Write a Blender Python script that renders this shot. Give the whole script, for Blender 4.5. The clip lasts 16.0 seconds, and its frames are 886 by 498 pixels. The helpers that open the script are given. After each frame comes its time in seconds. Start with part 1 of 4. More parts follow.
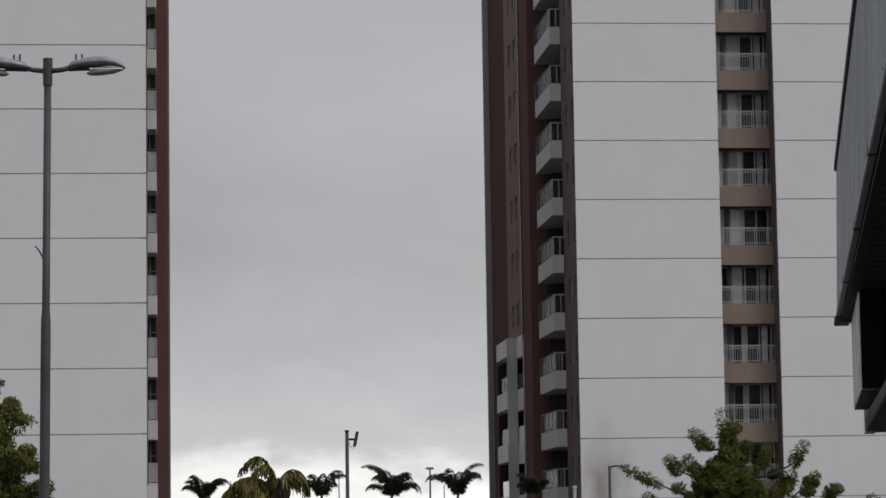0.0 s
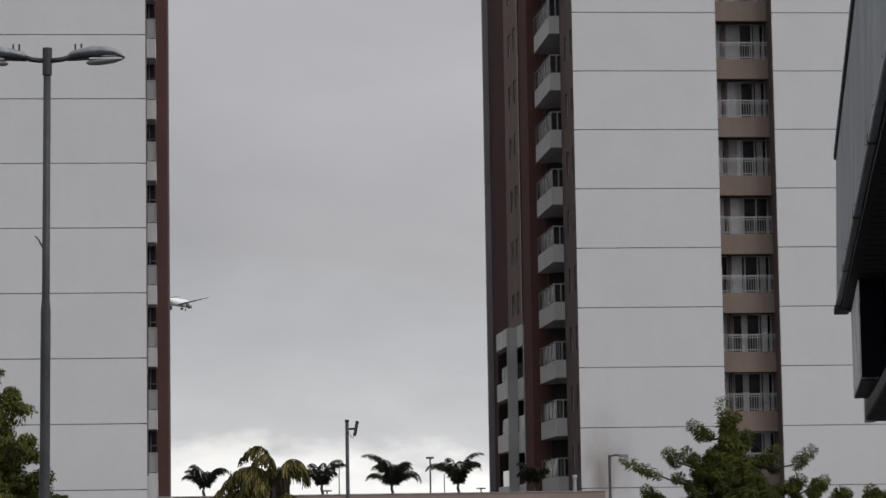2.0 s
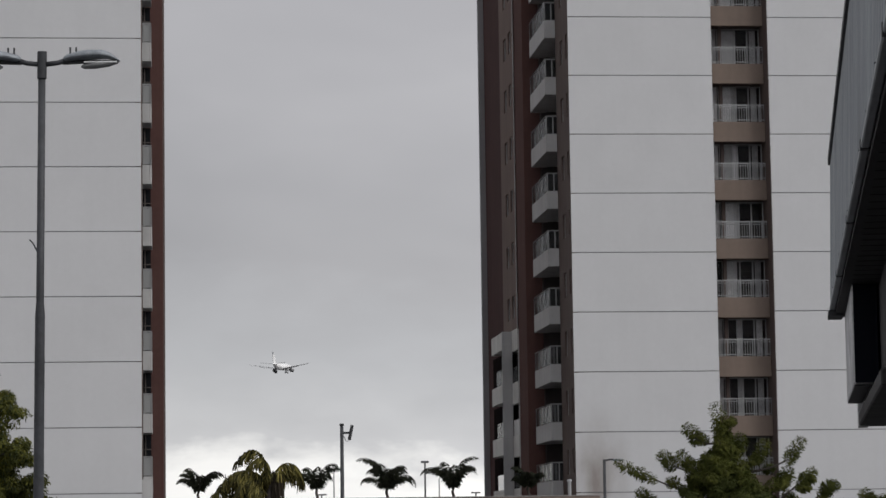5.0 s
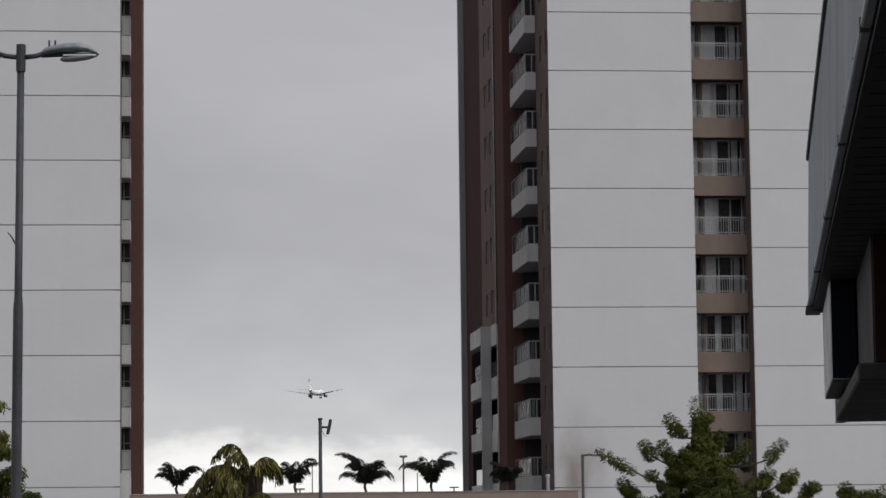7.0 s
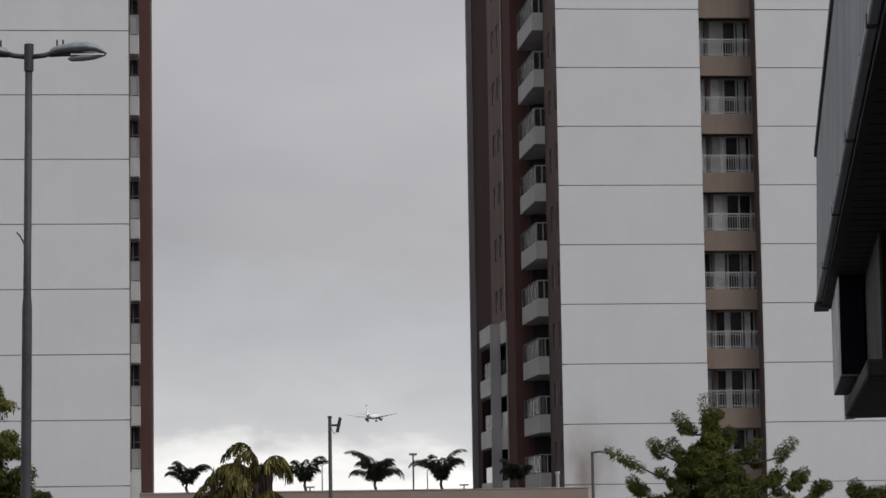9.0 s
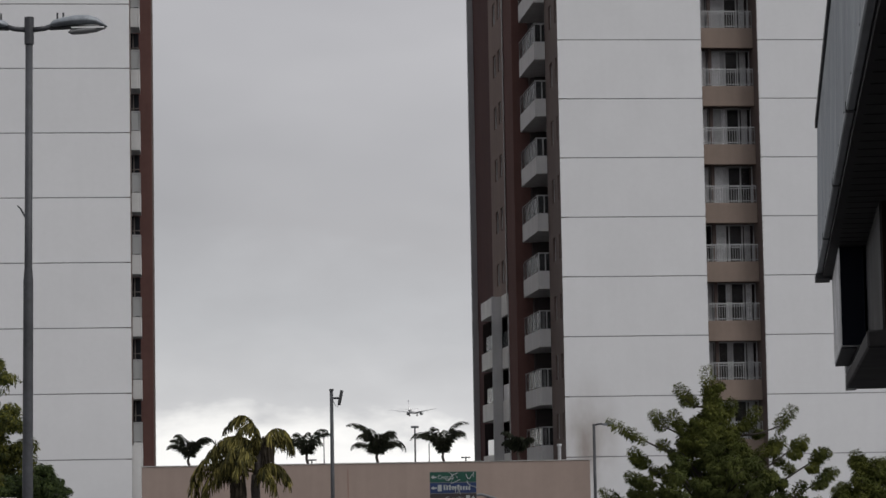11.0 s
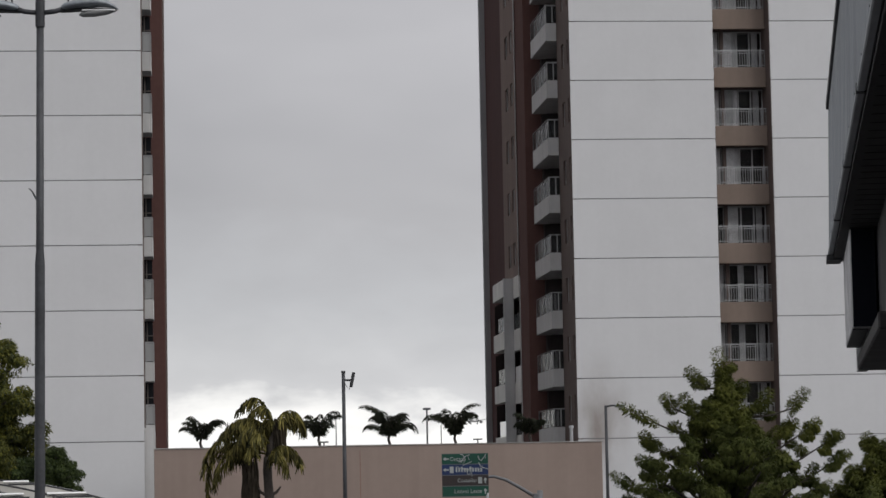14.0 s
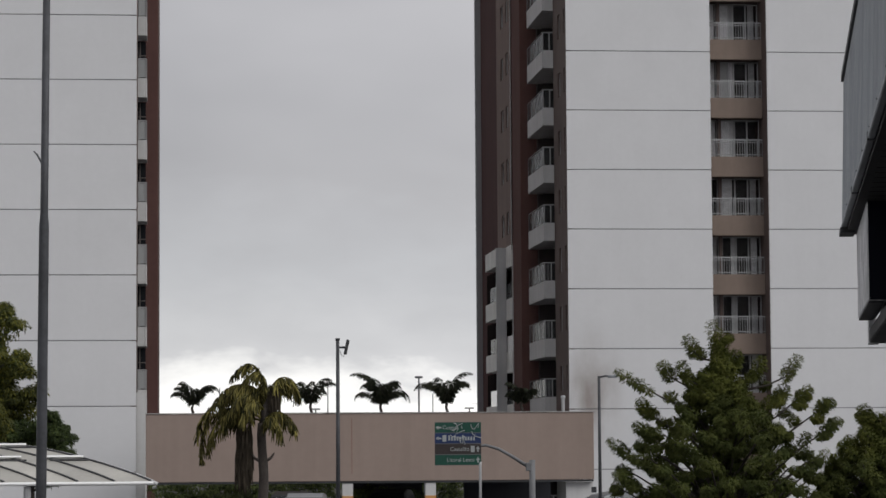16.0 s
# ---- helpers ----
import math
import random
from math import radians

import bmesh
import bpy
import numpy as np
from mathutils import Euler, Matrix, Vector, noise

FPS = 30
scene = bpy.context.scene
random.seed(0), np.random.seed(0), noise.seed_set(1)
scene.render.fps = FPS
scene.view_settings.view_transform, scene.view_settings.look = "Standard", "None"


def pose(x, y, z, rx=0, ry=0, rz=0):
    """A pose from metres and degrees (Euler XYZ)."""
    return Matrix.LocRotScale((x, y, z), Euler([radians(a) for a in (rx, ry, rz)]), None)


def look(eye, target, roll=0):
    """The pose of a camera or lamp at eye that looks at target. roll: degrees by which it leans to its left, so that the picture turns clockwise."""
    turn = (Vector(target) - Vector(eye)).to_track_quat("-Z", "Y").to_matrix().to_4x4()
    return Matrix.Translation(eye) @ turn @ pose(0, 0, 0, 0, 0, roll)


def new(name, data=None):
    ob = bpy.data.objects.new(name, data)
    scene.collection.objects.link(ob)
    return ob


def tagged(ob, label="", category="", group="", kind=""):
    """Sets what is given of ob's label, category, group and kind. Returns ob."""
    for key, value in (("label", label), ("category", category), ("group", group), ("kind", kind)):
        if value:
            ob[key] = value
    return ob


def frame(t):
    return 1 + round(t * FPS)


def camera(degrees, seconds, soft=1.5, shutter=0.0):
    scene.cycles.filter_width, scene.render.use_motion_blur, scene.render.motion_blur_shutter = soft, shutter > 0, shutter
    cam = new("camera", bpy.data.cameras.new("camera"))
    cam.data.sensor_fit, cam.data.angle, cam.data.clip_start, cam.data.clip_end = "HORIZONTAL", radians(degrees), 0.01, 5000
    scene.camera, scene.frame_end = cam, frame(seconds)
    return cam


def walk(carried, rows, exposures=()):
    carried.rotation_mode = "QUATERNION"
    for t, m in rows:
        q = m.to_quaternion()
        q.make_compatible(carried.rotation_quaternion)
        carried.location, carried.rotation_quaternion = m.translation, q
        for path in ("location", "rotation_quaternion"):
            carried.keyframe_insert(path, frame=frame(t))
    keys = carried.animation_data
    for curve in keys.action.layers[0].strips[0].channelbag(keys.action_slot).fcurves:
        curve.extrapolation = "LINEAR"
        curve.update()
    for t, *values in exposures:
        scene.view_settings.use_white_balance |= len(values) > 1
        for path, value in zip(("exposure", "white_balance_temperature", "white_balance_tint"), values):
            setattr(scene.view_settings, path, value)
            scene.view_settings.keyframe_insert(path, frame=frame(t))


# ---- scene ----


# ---- camera ----
cam = camera(18.3, 16.0, soft=1.5)


def aim(x, z, yaw, pitch, roll):
    """A pose that stands at (x, 0, z): degrees to the left from +y, up, and roll."""
    return pose(x, 0, z) @ pose(0, 0, 0, 0, 0, yaw) @ pose(0, 0, 0, 90 + pitch) @ pose(0, 0, 0, 0, 0, roll)


ROWS = [
    # seconds, x, z, yaw, pitch, roll
    (0, 0, 3.3, 0, 6.144, -0.842),
    (0.5, 0.008, 3.299, 0.077, 6.05, -0.937),
    (1, 0.006, 3.299, -0.035, 5.786, -0.976),
    (1.5, 0.003, 3.293, -0.01, 5.828, -0.867),
    (2, 0.001, 3.298, 0.001, 5.925, -0.905),
    (2.5, 0, 3.3, 0.006, 5.864, -0.9),
    (3, 0.007, 3.304, 0.09, 5.794, -1.001),
    (3.5, 0.013, 3.302, 0.059, 5.941, -0.832),
    (4, 0.008, 3.3, -0.004, 6.115, -0.782),
    (6.5, 0.018, 3.304, -0.371, 5.808, -0.794),
    (7, 0.017, 3.298, -0.529, 5.893, -0.669),
    (7.5, 0.019, 3.296, -0.346, 5.822, -0.597),
    (8, 0.018, 3.301, -0.295, 5.859, -0.682),
    (8.5, 0.019, 3.298, -0.284, 5.884, -0.952),
    (9, 0.023, 3.3, -0.339, 5.845, -0.892),
    (11.5, 0.029, 3.292, -0.295, 5.152, -1.023),
    (12, 0.031, 3.298, -0.307, 5.088, -0.953),
    (12.5, 0.026, 3.299, -0.142, 5.244, -0.887),
    (13, 0.025, 3.298, -0.163, 5.265, -0.886),
    (13.5, 0.035, 3.298, -0.101, 5.131, -1.071),
    (14, 0.033, 3.294, -0.047, 4.909, -1.091),
    (14.5, 0.022, 3.289, -0.074, 4.717, -0.986),
    (15, 0, 3.289, -0.075, 4.396, -0.903),
    (15.5, -0.057, 3.286, -0.117, 4.184, -0.237),
    (15.8, -0.103, 3.287, -0.29, 4.262, -0.46),
    (16, -0.133, 3.287, -0.248, 4.258, -0.384)]
walk(cam, [(t, aim(*r)) for t, *r in ROWS], exposures=[(0, 0.0), (9, 0.03), (16, 0.14)])

# ---- world and sun ----
world = bpy.data.worlds.new("overcast_sky")
scene.world = world
world.use_nodes = True
wt = world.node_tree
wt.nodes.clear()


def wn(kind, **props):
    n = wt.nodes.new(kind)
    for k, v in props.items():
        n.inputs[k].default_value = v
    return n


def wmath(op, a, b=None):
    n = wt.nodes.new("ShaderNodeMath")
    n.operation = op
    for i, v in enumerate((a, b)):
        if v is None:
            continue
        if isinstance(v, (int, float)):
            n.inputs[i].default_value = v
        else:
            wt.links.new(v, n.inputs[i])
    return n.outputs[0]


def wramp(value, stops):
    n = wt.nodes.new("ShaderNodeValToRGB")
    els = n.color_ramp.elements
    while len(els) < len(stops):
        els.new(0.5)
    for e, (p, c) in zip(els, stops):
        e.position, e.color = p, (*c, 1)
    wt.links.new(value, n.inputs[0])
    return n.outputs[0]


coord = wt.nodes.new("ShaderNodeTexCoord").outputs["Generated"]
sep = wt.nodes.new("ShaderNodeSeparateXYZ")
wt.links.new(coord, sep.inputs[0])
scl = wt.nodes.new("ShaderNodeVectorMath")
scl.operation = "MULTIPLY"
scl.inputs[1].default_value = (1, 1, 2.2)
wt.links.new(coord, scl.inputs[0])
big = wn("ShaderNodeTexNoise", Scale=8.0, Detail=3.0, Roughness=0.5, Distortion=0.3)
wt.links.new(scl.outputs[0], big.inputs["Vector"])
fine = wn("ShaderNodeTexNoise", Scale=34.0, Detail=4.0, Roughness=0.5, Distortion=0.1)
wt.links.new(scl.outputs[0], fine.inputs["Vector"])
elev = sep.outputs[2]
# the cloud base ends a little over the horizon, with a ragged edge
ragged = wmath("ADD", elev, wmath("MULTIPLY", wmath("SUBTRACT", fine.outputs[0], 0.5), 0.03))
ragged = wmath("ADD", ragged, wmath("MULTIPLY", wmath("SUBTRACT", big.outputs[0], 0.5), 0.012))
# the cloud edge sinks towards the right
ragged = wmath("ADD", ragged, wmath("MULTIPLY", sep.outputs[0], 0.07))
base = wramp(ragged, [(0.0, (1.08, 1.07, 1.05)), (0.0215, (1.03, 1.02, 1.0)), (0.0315, (0.605, 0.606, 0.623)), (0.062, (0.492, 0.494, 0.514)),
                      (0.10, (0.418, 0.411, 0.425)), (0.18, (0.465, 0.457, 0.472)), (0.5, (0.60, 0.60, 0.615)), (1.0, (0.85, 0.85, 0.87))])
mott = wramp(big.outputs[0], [(0.3, (0.93, 0.93, 0.935)), (0.7, (1.07, 1.07, 1.07))])
mul = wt.nodes.new("ShaderNodeMix")
mul.data_type, mul.blend_type = "RGBA", "MULTIPLY"
mul.inputs[0].default_value = 1.0
wt.links.new(base, mul.inputs[6])
thick = wramp(wmath("ADD", wmath("MULTIPLY", sep.outputs[0], 1.0), 0.5), [(0.36, (0.93, 0.93, 0.93)), (0.54, (1.07, 1.07, 1.07))])
both = wt.nodes.new("ShaderNodeMix")
both.data_type, both.blend_type = "RGBA", "MULTIPLY"
both.inputs[0].default_value = 1.0
wt.links.new(mott, both.inputs[6])
wt.links.new(thick, both.inputs[7])
wt.links.new(both.outputs[2], mul.inputs[7])
sky = wt.nodes.new("ShaderNodeTexSky")
sky.sky_type, sky.sun_disc = "NISHITA", False
sky.sun_elevation, sky.sun_rotation = radians(42), radians(126)
dim = wt.nodes.new("ShaderNodeMix")
dim.data_type, dim.blend_type = "RGBA", "MULTIPLY"
dim.inputs[0].default_value = 1.0
dim.inputs[7].default_value = (0.08, 0.08, 0.08, 1)
wt.links.new(sky.outputs[0], dim.inputs[6])
veil = wt.nodes.new("ShaderNodeMix")
veil.data_type = "RGBA"
veil.inputs[0].default_value = 0.93
wt.links.new(dim.outputs[2], veil.inputs[6])
wt.links.new(mul.outputs[2], veil.inputs[7])
bg = wt.nodes.new("ShaderNodeBackground")
bg.inputs["Strength"].default_value = 1.0
wt.links.new(veil.outputs[2], bg.inputs[0])
wout = wt.nodes.new("ShaderNodeOutputWorld")
wt.links.new(bg.outputs[0], wout.inputs[0])

sun = new("sun", bpy.data.lights.new("sun", "SUN"))
sun.data.energy, sun.data.angle, sun.data.color = 1.35, radians(40), (1.0, 0.97, 0.93)
sun.matrix_world = look((88, -64, 100), (0, 0, 0))

# ---- materials ----
MATS = {}


def mat(name, color, rough=0.7, metal=0.0, vary=0.12, scale=1.5, grain=0.0, grain_scale=40.0, streak=0.0, alpha=1.0, trans=0.0, obj_random=0.0, island=0.0, tint=None, patchy=False, soot=None, spec=0.5):
    """A procedural surface: base colour with stains at two scales, streaks down the face, fine relief."""
    if name in MATS:
        return MATS[name]
    m = bpy.data.materials.new(name)
    MATS[name] = m
    m.use_nodes = True
    nt = m.node_tree
    p = nt.nodes["Principled BSDF"]
    p.inputs["Roughness"].default_value, p.inputs["Metallic"].default_value = rough, metal
    p.inputs["Alpha"].default_value = alpha
    p.inputs["Specular IOR Level"].default_value = spec
    p.inputs["Transmission Weight"].default_value = trans
    tc = nt.nodes.new("ShaderNodeTexCoord")
    geo = nt.nodes.new("ShaderNodeNewGeometry")
    last = None

    def noise_of(sc, detail, stretch=(1, 1, 1)):
        mp = nt.nodes.new("ShaderNodeMapping")
        mp.inputs["Scale"].default_value = stretch
        nt.links.new(geo.outputs["Position"], mp.inputs[0])
        n = nt.nodes.new("ShaderNodeTexNoise")
        n.inputs["Scale"].default_value, n.inputs["Detail"].default_value = sc, detail
        nt.links.new(mp.outputs[0], n.inputs["Vector"])
        return n.outputs[0]

    def factor(value, lo, hi, spread):
        r = nt.nodes.new("ShaderNodeMapRange")
        r.inputs["From Min"].default_value, r.inputs["From Max"].default_value = lo, hi
        r.inputs["To Min"].default_value, r.inputs["To Max"].default_value = 1 - spread, 1 + spread
        nt.links.new(value, r.inputs[0])
        return r.outputs[0]

    def times(a, b):
        n = nt.nodes.new("ShaderNodeMath")
        n.operation = "MULTIPLY"
        nt.links.new(a, n.inputs[0])
        nt.links.new(b, n.inputs[1])
        return n.outputs[0]

    f = times(factor(noise_of(scale, 5), 0.3, 0.7, vary), factor(noise_of(scale * 9, 4), 0.3, 0.7, vary * 0.5))
    if streak:
        f = times(f, factor(noise_of(1.0, 4, (2.2, 2.2, 0.09)), 0.35, 0.65, streak))
    if obj_random:
        oi = nt.nodes.new("ShaderNodeObjectInfo")
        f = times(f, factor(oi.outputs["Random"], 0, 1, obj_random))
    if island:
        f = times(f, factor(geo.outputs["Random Per Island"], 0, 1, island))
    mx = nt.nodes.new("ShaderNodeMix")
    mx.data_type, mx.blend_type = "RGBA", "MULTIPLY"
    mx.inputs[0].default_value = 1.0
    nt.links.new(f, mx.inputs[7])
    if tint:
        tm = nt.nodes.new("ShaderNodeMix")
        tm.data_type = "RGBA"
        tm.inputs[6].default_value, tm.inputs[7].default_value = (*color, 1), (*tint, 1)
        if island and not patchy:
            nt.links.new(geo.outputs["Random Per Island"], tm.inputs[0])
        else:
            nt.links.new(noise_of(scale * 2, 4), tm.inputs[0])
        nt.links.new(tm.outputs[2], mx.inputs[6])
    else:
        mx.inputs[6].default_value = (*color, 1)
    shade = mx.outputs[2]
    if soot:
        # a smoke stain of its own shape on the wall: centre and half sizes
        d = nt.nodes.new("ShaderNodeVectorMath")
        d.operation = "SUBTRACT"
        nt.links.new(geo.outputs["Position"], d.inputs[0])
        d.inputs[1].default_value = soot[0]
        q = nt.nodes.new("ShaderNodeVectorMath")
        q.operation = "DIVIDE"
        nt.links.new(d.outputs[0], q.inputs[0])
        q.inputs[1].default_value = soot[1]
        ln = nt.nodes.new("ShaderNodeVectorMath")
        ln.operation = "LENGTH"
        nt.links.new(q.outputs[0], ln.inputs[0])
        r = nt.nodes.new("ShaderNodeMapRange")
        r.interpolation_type = "SMOOTHSTEP"
        r.inputs["From Min"].default_value, r.inputs["From Max"].default_value = 1.0, 0.1
        nt.links.new(ln.outputs["Value"], r.inputs[0])
        amount = times(r.outputs[0], factor(noise_of(0.7, 5, (1, 1, 0.5)), 0.3, 0.75, 0.9))
        half = nt.nodes.new("ShaderNodeMath")
        half.operation, half.use_clamp = "MULTIPLY", True
        half.inputs[1].default_value = 0.46
        nt.links.new(amount, half.inputs[0])
        sm = nt.nodes.new("ShaderNodeMix")
        sm.data_type = "RGBA"
        sm.inputs[7].default_value = (0.2, 0.16, 0.135, 1)
        nt.links.new(half.outputs[0], sm.inputs[0])
        nt.links.new(shade, sm.inputs[6])
        shade = sm.outputs[2]
    nt.links.new(shade, p.inputs["Base Color"])
    if grain:
        b = nt.nodes.new("ShaderNodeBump")
        b.inputs["Strength"].default_value, b.inputs["Distance"].default_value = grain, 0.02
        nt.links.new(noise_of(grain_scale, 3), b.inputs["Height"])
        nt.links.new(b.outputs[0], p.inputs["Normal"])
    return m


WHITE = mat("white_render", (0.598, 0.602, 0.62), 0.85, vary=0.02, scale=0.5, streak=0.006, obj_random=0.012, grain=0.15, soot=((7.5, 132.1, 6.2), (1.9, 3.0, 3.9)))
JOINT = mat("joint_mortar", (0.27, 0.27, 0.28), 0.9)
BEIGE = mat("beige_render", (0.212, 0.164, 0.136), 0.85, vary=0.06, scale=0.5, streak=0.05, grain=0.15)
TAUPE = mat("taupe_render", (0.135, 0.105, 0.096), 0.85, vary=0.07, scale=0.5, streak=0.06, grain=0.15, spec=0.2)
RED = mat("oxblood_render", (0.115, 0.063, 0.057), 0.9, vary=0.08, scale=0.4, streak=0.06, grain=0.15, spec=0.08)
GREYW = mat("grey_render", (0.30, 0.30, 0.31), 0.85, vary=0.05, scale=0.5, streak=0.06, grain=0.15)
LIGHTW = mat("pale_grey_render", (0.50, 0.498, 0.50), 0.85, vary=0.05, scale=0.6, streak=0.05, grain=0.15)
RAIL = mat("white_painted_metal", (0.34, 0.345, 0.355), 0.45, vary=0.04)
# near-black base colour stands in for the lack of light indoors
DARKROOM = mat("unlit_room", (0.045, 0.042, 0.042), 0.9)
CURTAIN = mat("pale_curtain", (0.75, 0.75, 0.77), 0.95, vary=0.15, scale=4, obj_random=0.3)
FRAME = mat("aluminium_frame", (0.45, 0.45, 0.46), 0.5, vary=0.05)
DOORFRAME = mat("pale_aluminium_frame", (0.40, 0.40, 0.41), 0.5, vary=0.05)
DECK = mat("dusty_pink_render", (0.265, 0.206, 0.178), 0.88, vary=0.05, scale=0.4, streak=0.035, grain=0.2)
CONC = mat("concrete", (0.33, 0.32, 0.31), 0.9, vary=0.12, scale=1.0, grain=0.3)
ASPHALT = mat("asphalt", (0.055, 0.055, 0.058), 0.9, vary=0.2, scale=0.4, grain=0.4)
GALV = mat("galvanised_steel", (0.046, 0.048, 0.054), 0.6, metal=0.3, vary=0.28, scale=2.5, streak=0.1, grain=0.1)
POLEGREY = mat("grey_painted_steel", (0.12, 0.123, 0.13), 0.6, vary=0.12, scale=2.0)
LUMI = mat("cast_aluminium", (0.23, 0.25, 0.275), 0.5, metal=0.3, vary=0.3, scale=6)
DARKMETAL = mat("dark_metal", (0.03, 0.031, 0.034), 0.6, vary=0.2, scale=3)
CORR = mat("corrugated_zinc", (0.26, 0.277, 0.296), 0.5, metal=0.3, vary=0.1, scale=2.0, streak=0.12)
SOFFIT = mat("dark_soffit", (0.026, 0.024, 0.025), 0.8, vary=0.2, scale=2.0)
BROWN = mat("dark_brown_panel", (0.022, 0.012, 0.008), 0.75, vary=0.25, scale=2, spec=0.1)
NAVY = mat("navy_sign_face", (0.004, 0.005, 0.010), 0.6, vary=0.1, spec=0.08)
BARK = mat("bark", (0.047, 0.039, 0.034), 0.95, vary=0.3, scale=4.0, grain=0.6, grain_scale=25)
LEAF = mat("broad_leaf", (0.029, 0.047, 0.018), 0.8, vary=0.35, scale=1.1, island=0.2, tint=(0.098, 0.102, 0.028), patchy=True, spec=0.06)
LEAFDARK = mat("dark_leaf", (0.042, 0.054, 0.018), 0.7, vary=0.35, scale=1.0, island=0.35, tint=(0.09, 0.088, 0.014), spec=0.15)
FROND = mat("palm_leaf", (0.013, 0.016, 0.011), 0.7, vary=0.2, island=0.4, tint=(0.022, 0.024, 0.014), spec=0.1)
FRONDDRY = mat("yellowing_palm_leaf", (0.018, 0.022, 0.009), 0.7, vary=0.5, scale=3.0, island=0.5, tint=(0.12, 0.102, 0.028), spec=0.1)
HEDGE = mat("hedge_leaf", (0.06, 0.095, 0.02), 0.7, vary=0.3, scale=4, island=0.4, tint=(0.11, 0.14, 0.035))


def glass(name, color, rough=0.05, alpha=1.0, spec=0.5):
    m = bpy.data.materials.new(name)
    m.use_nodes = True
    p = m.node_tree.nodes["Principled BSDF"]
    p.inputs["Base Color"].default_value = (*color, 1)
    p.inputs["Roughness"].default_value, p.inputs["Alpha"].default_value = rough, alpha
    p.inputs["IOR"].default_value = 1.5
    p.inputs["Specular IOR Level"].default_value = spec
    return m


PANE = glass("window_glass", (0.02, 0.022, 0.026), alpha=0.12)
BALGLASS = glass("balustrade_glass", (0.05, 0.056, 0.06), 0.2, alpha=0.4, spec=0.06)
PALEGLASS = glass("frosted_balustrade_glass", (0.40, 0.41, 0.415), 0.35, alpha=0.8, spec=0.1)
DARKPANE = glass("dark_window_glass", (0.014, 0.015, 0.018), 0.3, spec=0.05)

# ---- mesh helpers ----


def add_box(bm, x0, x1, y0, y1, z0, z1, m=None):
    vs = [bm.verts.new((x, y, z)) for z in (z0, z1) for y in (y0, y1) for x in (x0, x1)]
    for v in vs:
        if m is not None:
            v.co = m @ v.co
    for q in ((0, 2, 3, 1), (4, 5, 7, 6), (0, 1, 5, 4), (2, 6, 7, 3), (0, 4, 6, 2), (1, 3, 7, 5)):
        bm.faces.new([vs[i] for i in q])
    return bm


def bevel(bm, w, seg=2):
    bmesh.ops.bevel(bm, geom=bm.edges[:], offset=w, segments=seg, affect="EDGES", profile=0.5)
    return bm


def add_tube(bm, pts, radii, sides=10, flat=1.0):
    """A tube along points, with end caps."""
    rings = []
    n = len(pts)
    pts = [Vector(p) for p in pts]
    for i, p in enumerate(pts):
        d = (pts[min(i + 1, n - 1)] - pts[max(i - 1, 0)]).normalized()
        ref = Vector((0, 0, 1)) if abs(d.z) < 0.9 else Vector((0, 1, 0))
        a = d.cross(ref).normalized()
        b = a.cross(d).normalized()
        rings.append([bm.verts.new(p + radii[i] * (math.cos(k * math.tau / sides) * a + math.sin(k * math.tau / sides) * b * flat)) for k in range(sides)])
    for r, s in zip(rings, rings[1:]):
        for k in range(sides):
            bm.faces.new((r[k], r[(k + 1) % sides], s[(k + 1) % sides], s[k]))
    bm.faces.new(rings[0][::-1])
    bm.faces.new(rings[-1])
    return bm


def mesh_of(name, bm, material, smooth=False):
    bmesh.ops.recalc_face_normals(bm, faces=bm.faces[:])
    me = bpy.data.meshes.new(name)
    bm.to_mesh(me)
    bm.free()
    me.materials.append(material)
    if smooth:
        me.polygons.foreach_set("use_smooth", [True] * len(me.polygons))
    return me


def part(name, bm, material, parent, label="", smooth=False):
    ob = new(name, mesh_of(name, bm, material, smooth))
    ob.parent = parent
    if label:
        tagged(ob, label)
    return ob


def place(name, me, parent, x=0, y=0, z=0):
    """Another object on a mesh that exists already."""
    ob = new(name, me)
    ob.parent = parent
    ob.location = (x, y, z)
    return ob


def thing(name, m, label, category, group="", kind=""):
    ob = new(name)
    ob.matrix_basis = m
    ob.empty_display_size = 0.3
    return tagged(ob, label, category, group, kind)


def boxes(*bs):
    bm = bmesh.new()
    for b in bs:
        add_box(bm, *b)
    return bm


# ---- ground ----
gbm = bmesh.new()
bmesh.ops.create_grid(gbm, x_segments=40, y_segments=40, size=2600)
ground = new("ground", mesh_of("ground", gbm, ASPHALT))
ground.location = (0, 1500, 0)
tagged(ground, "grey asphalt ground reaching to the horizon", "ground", kind="structure")

# ---- the two apartment towers ----
TURN = 5.4
STOREY = 2.887
LEVELS = 13


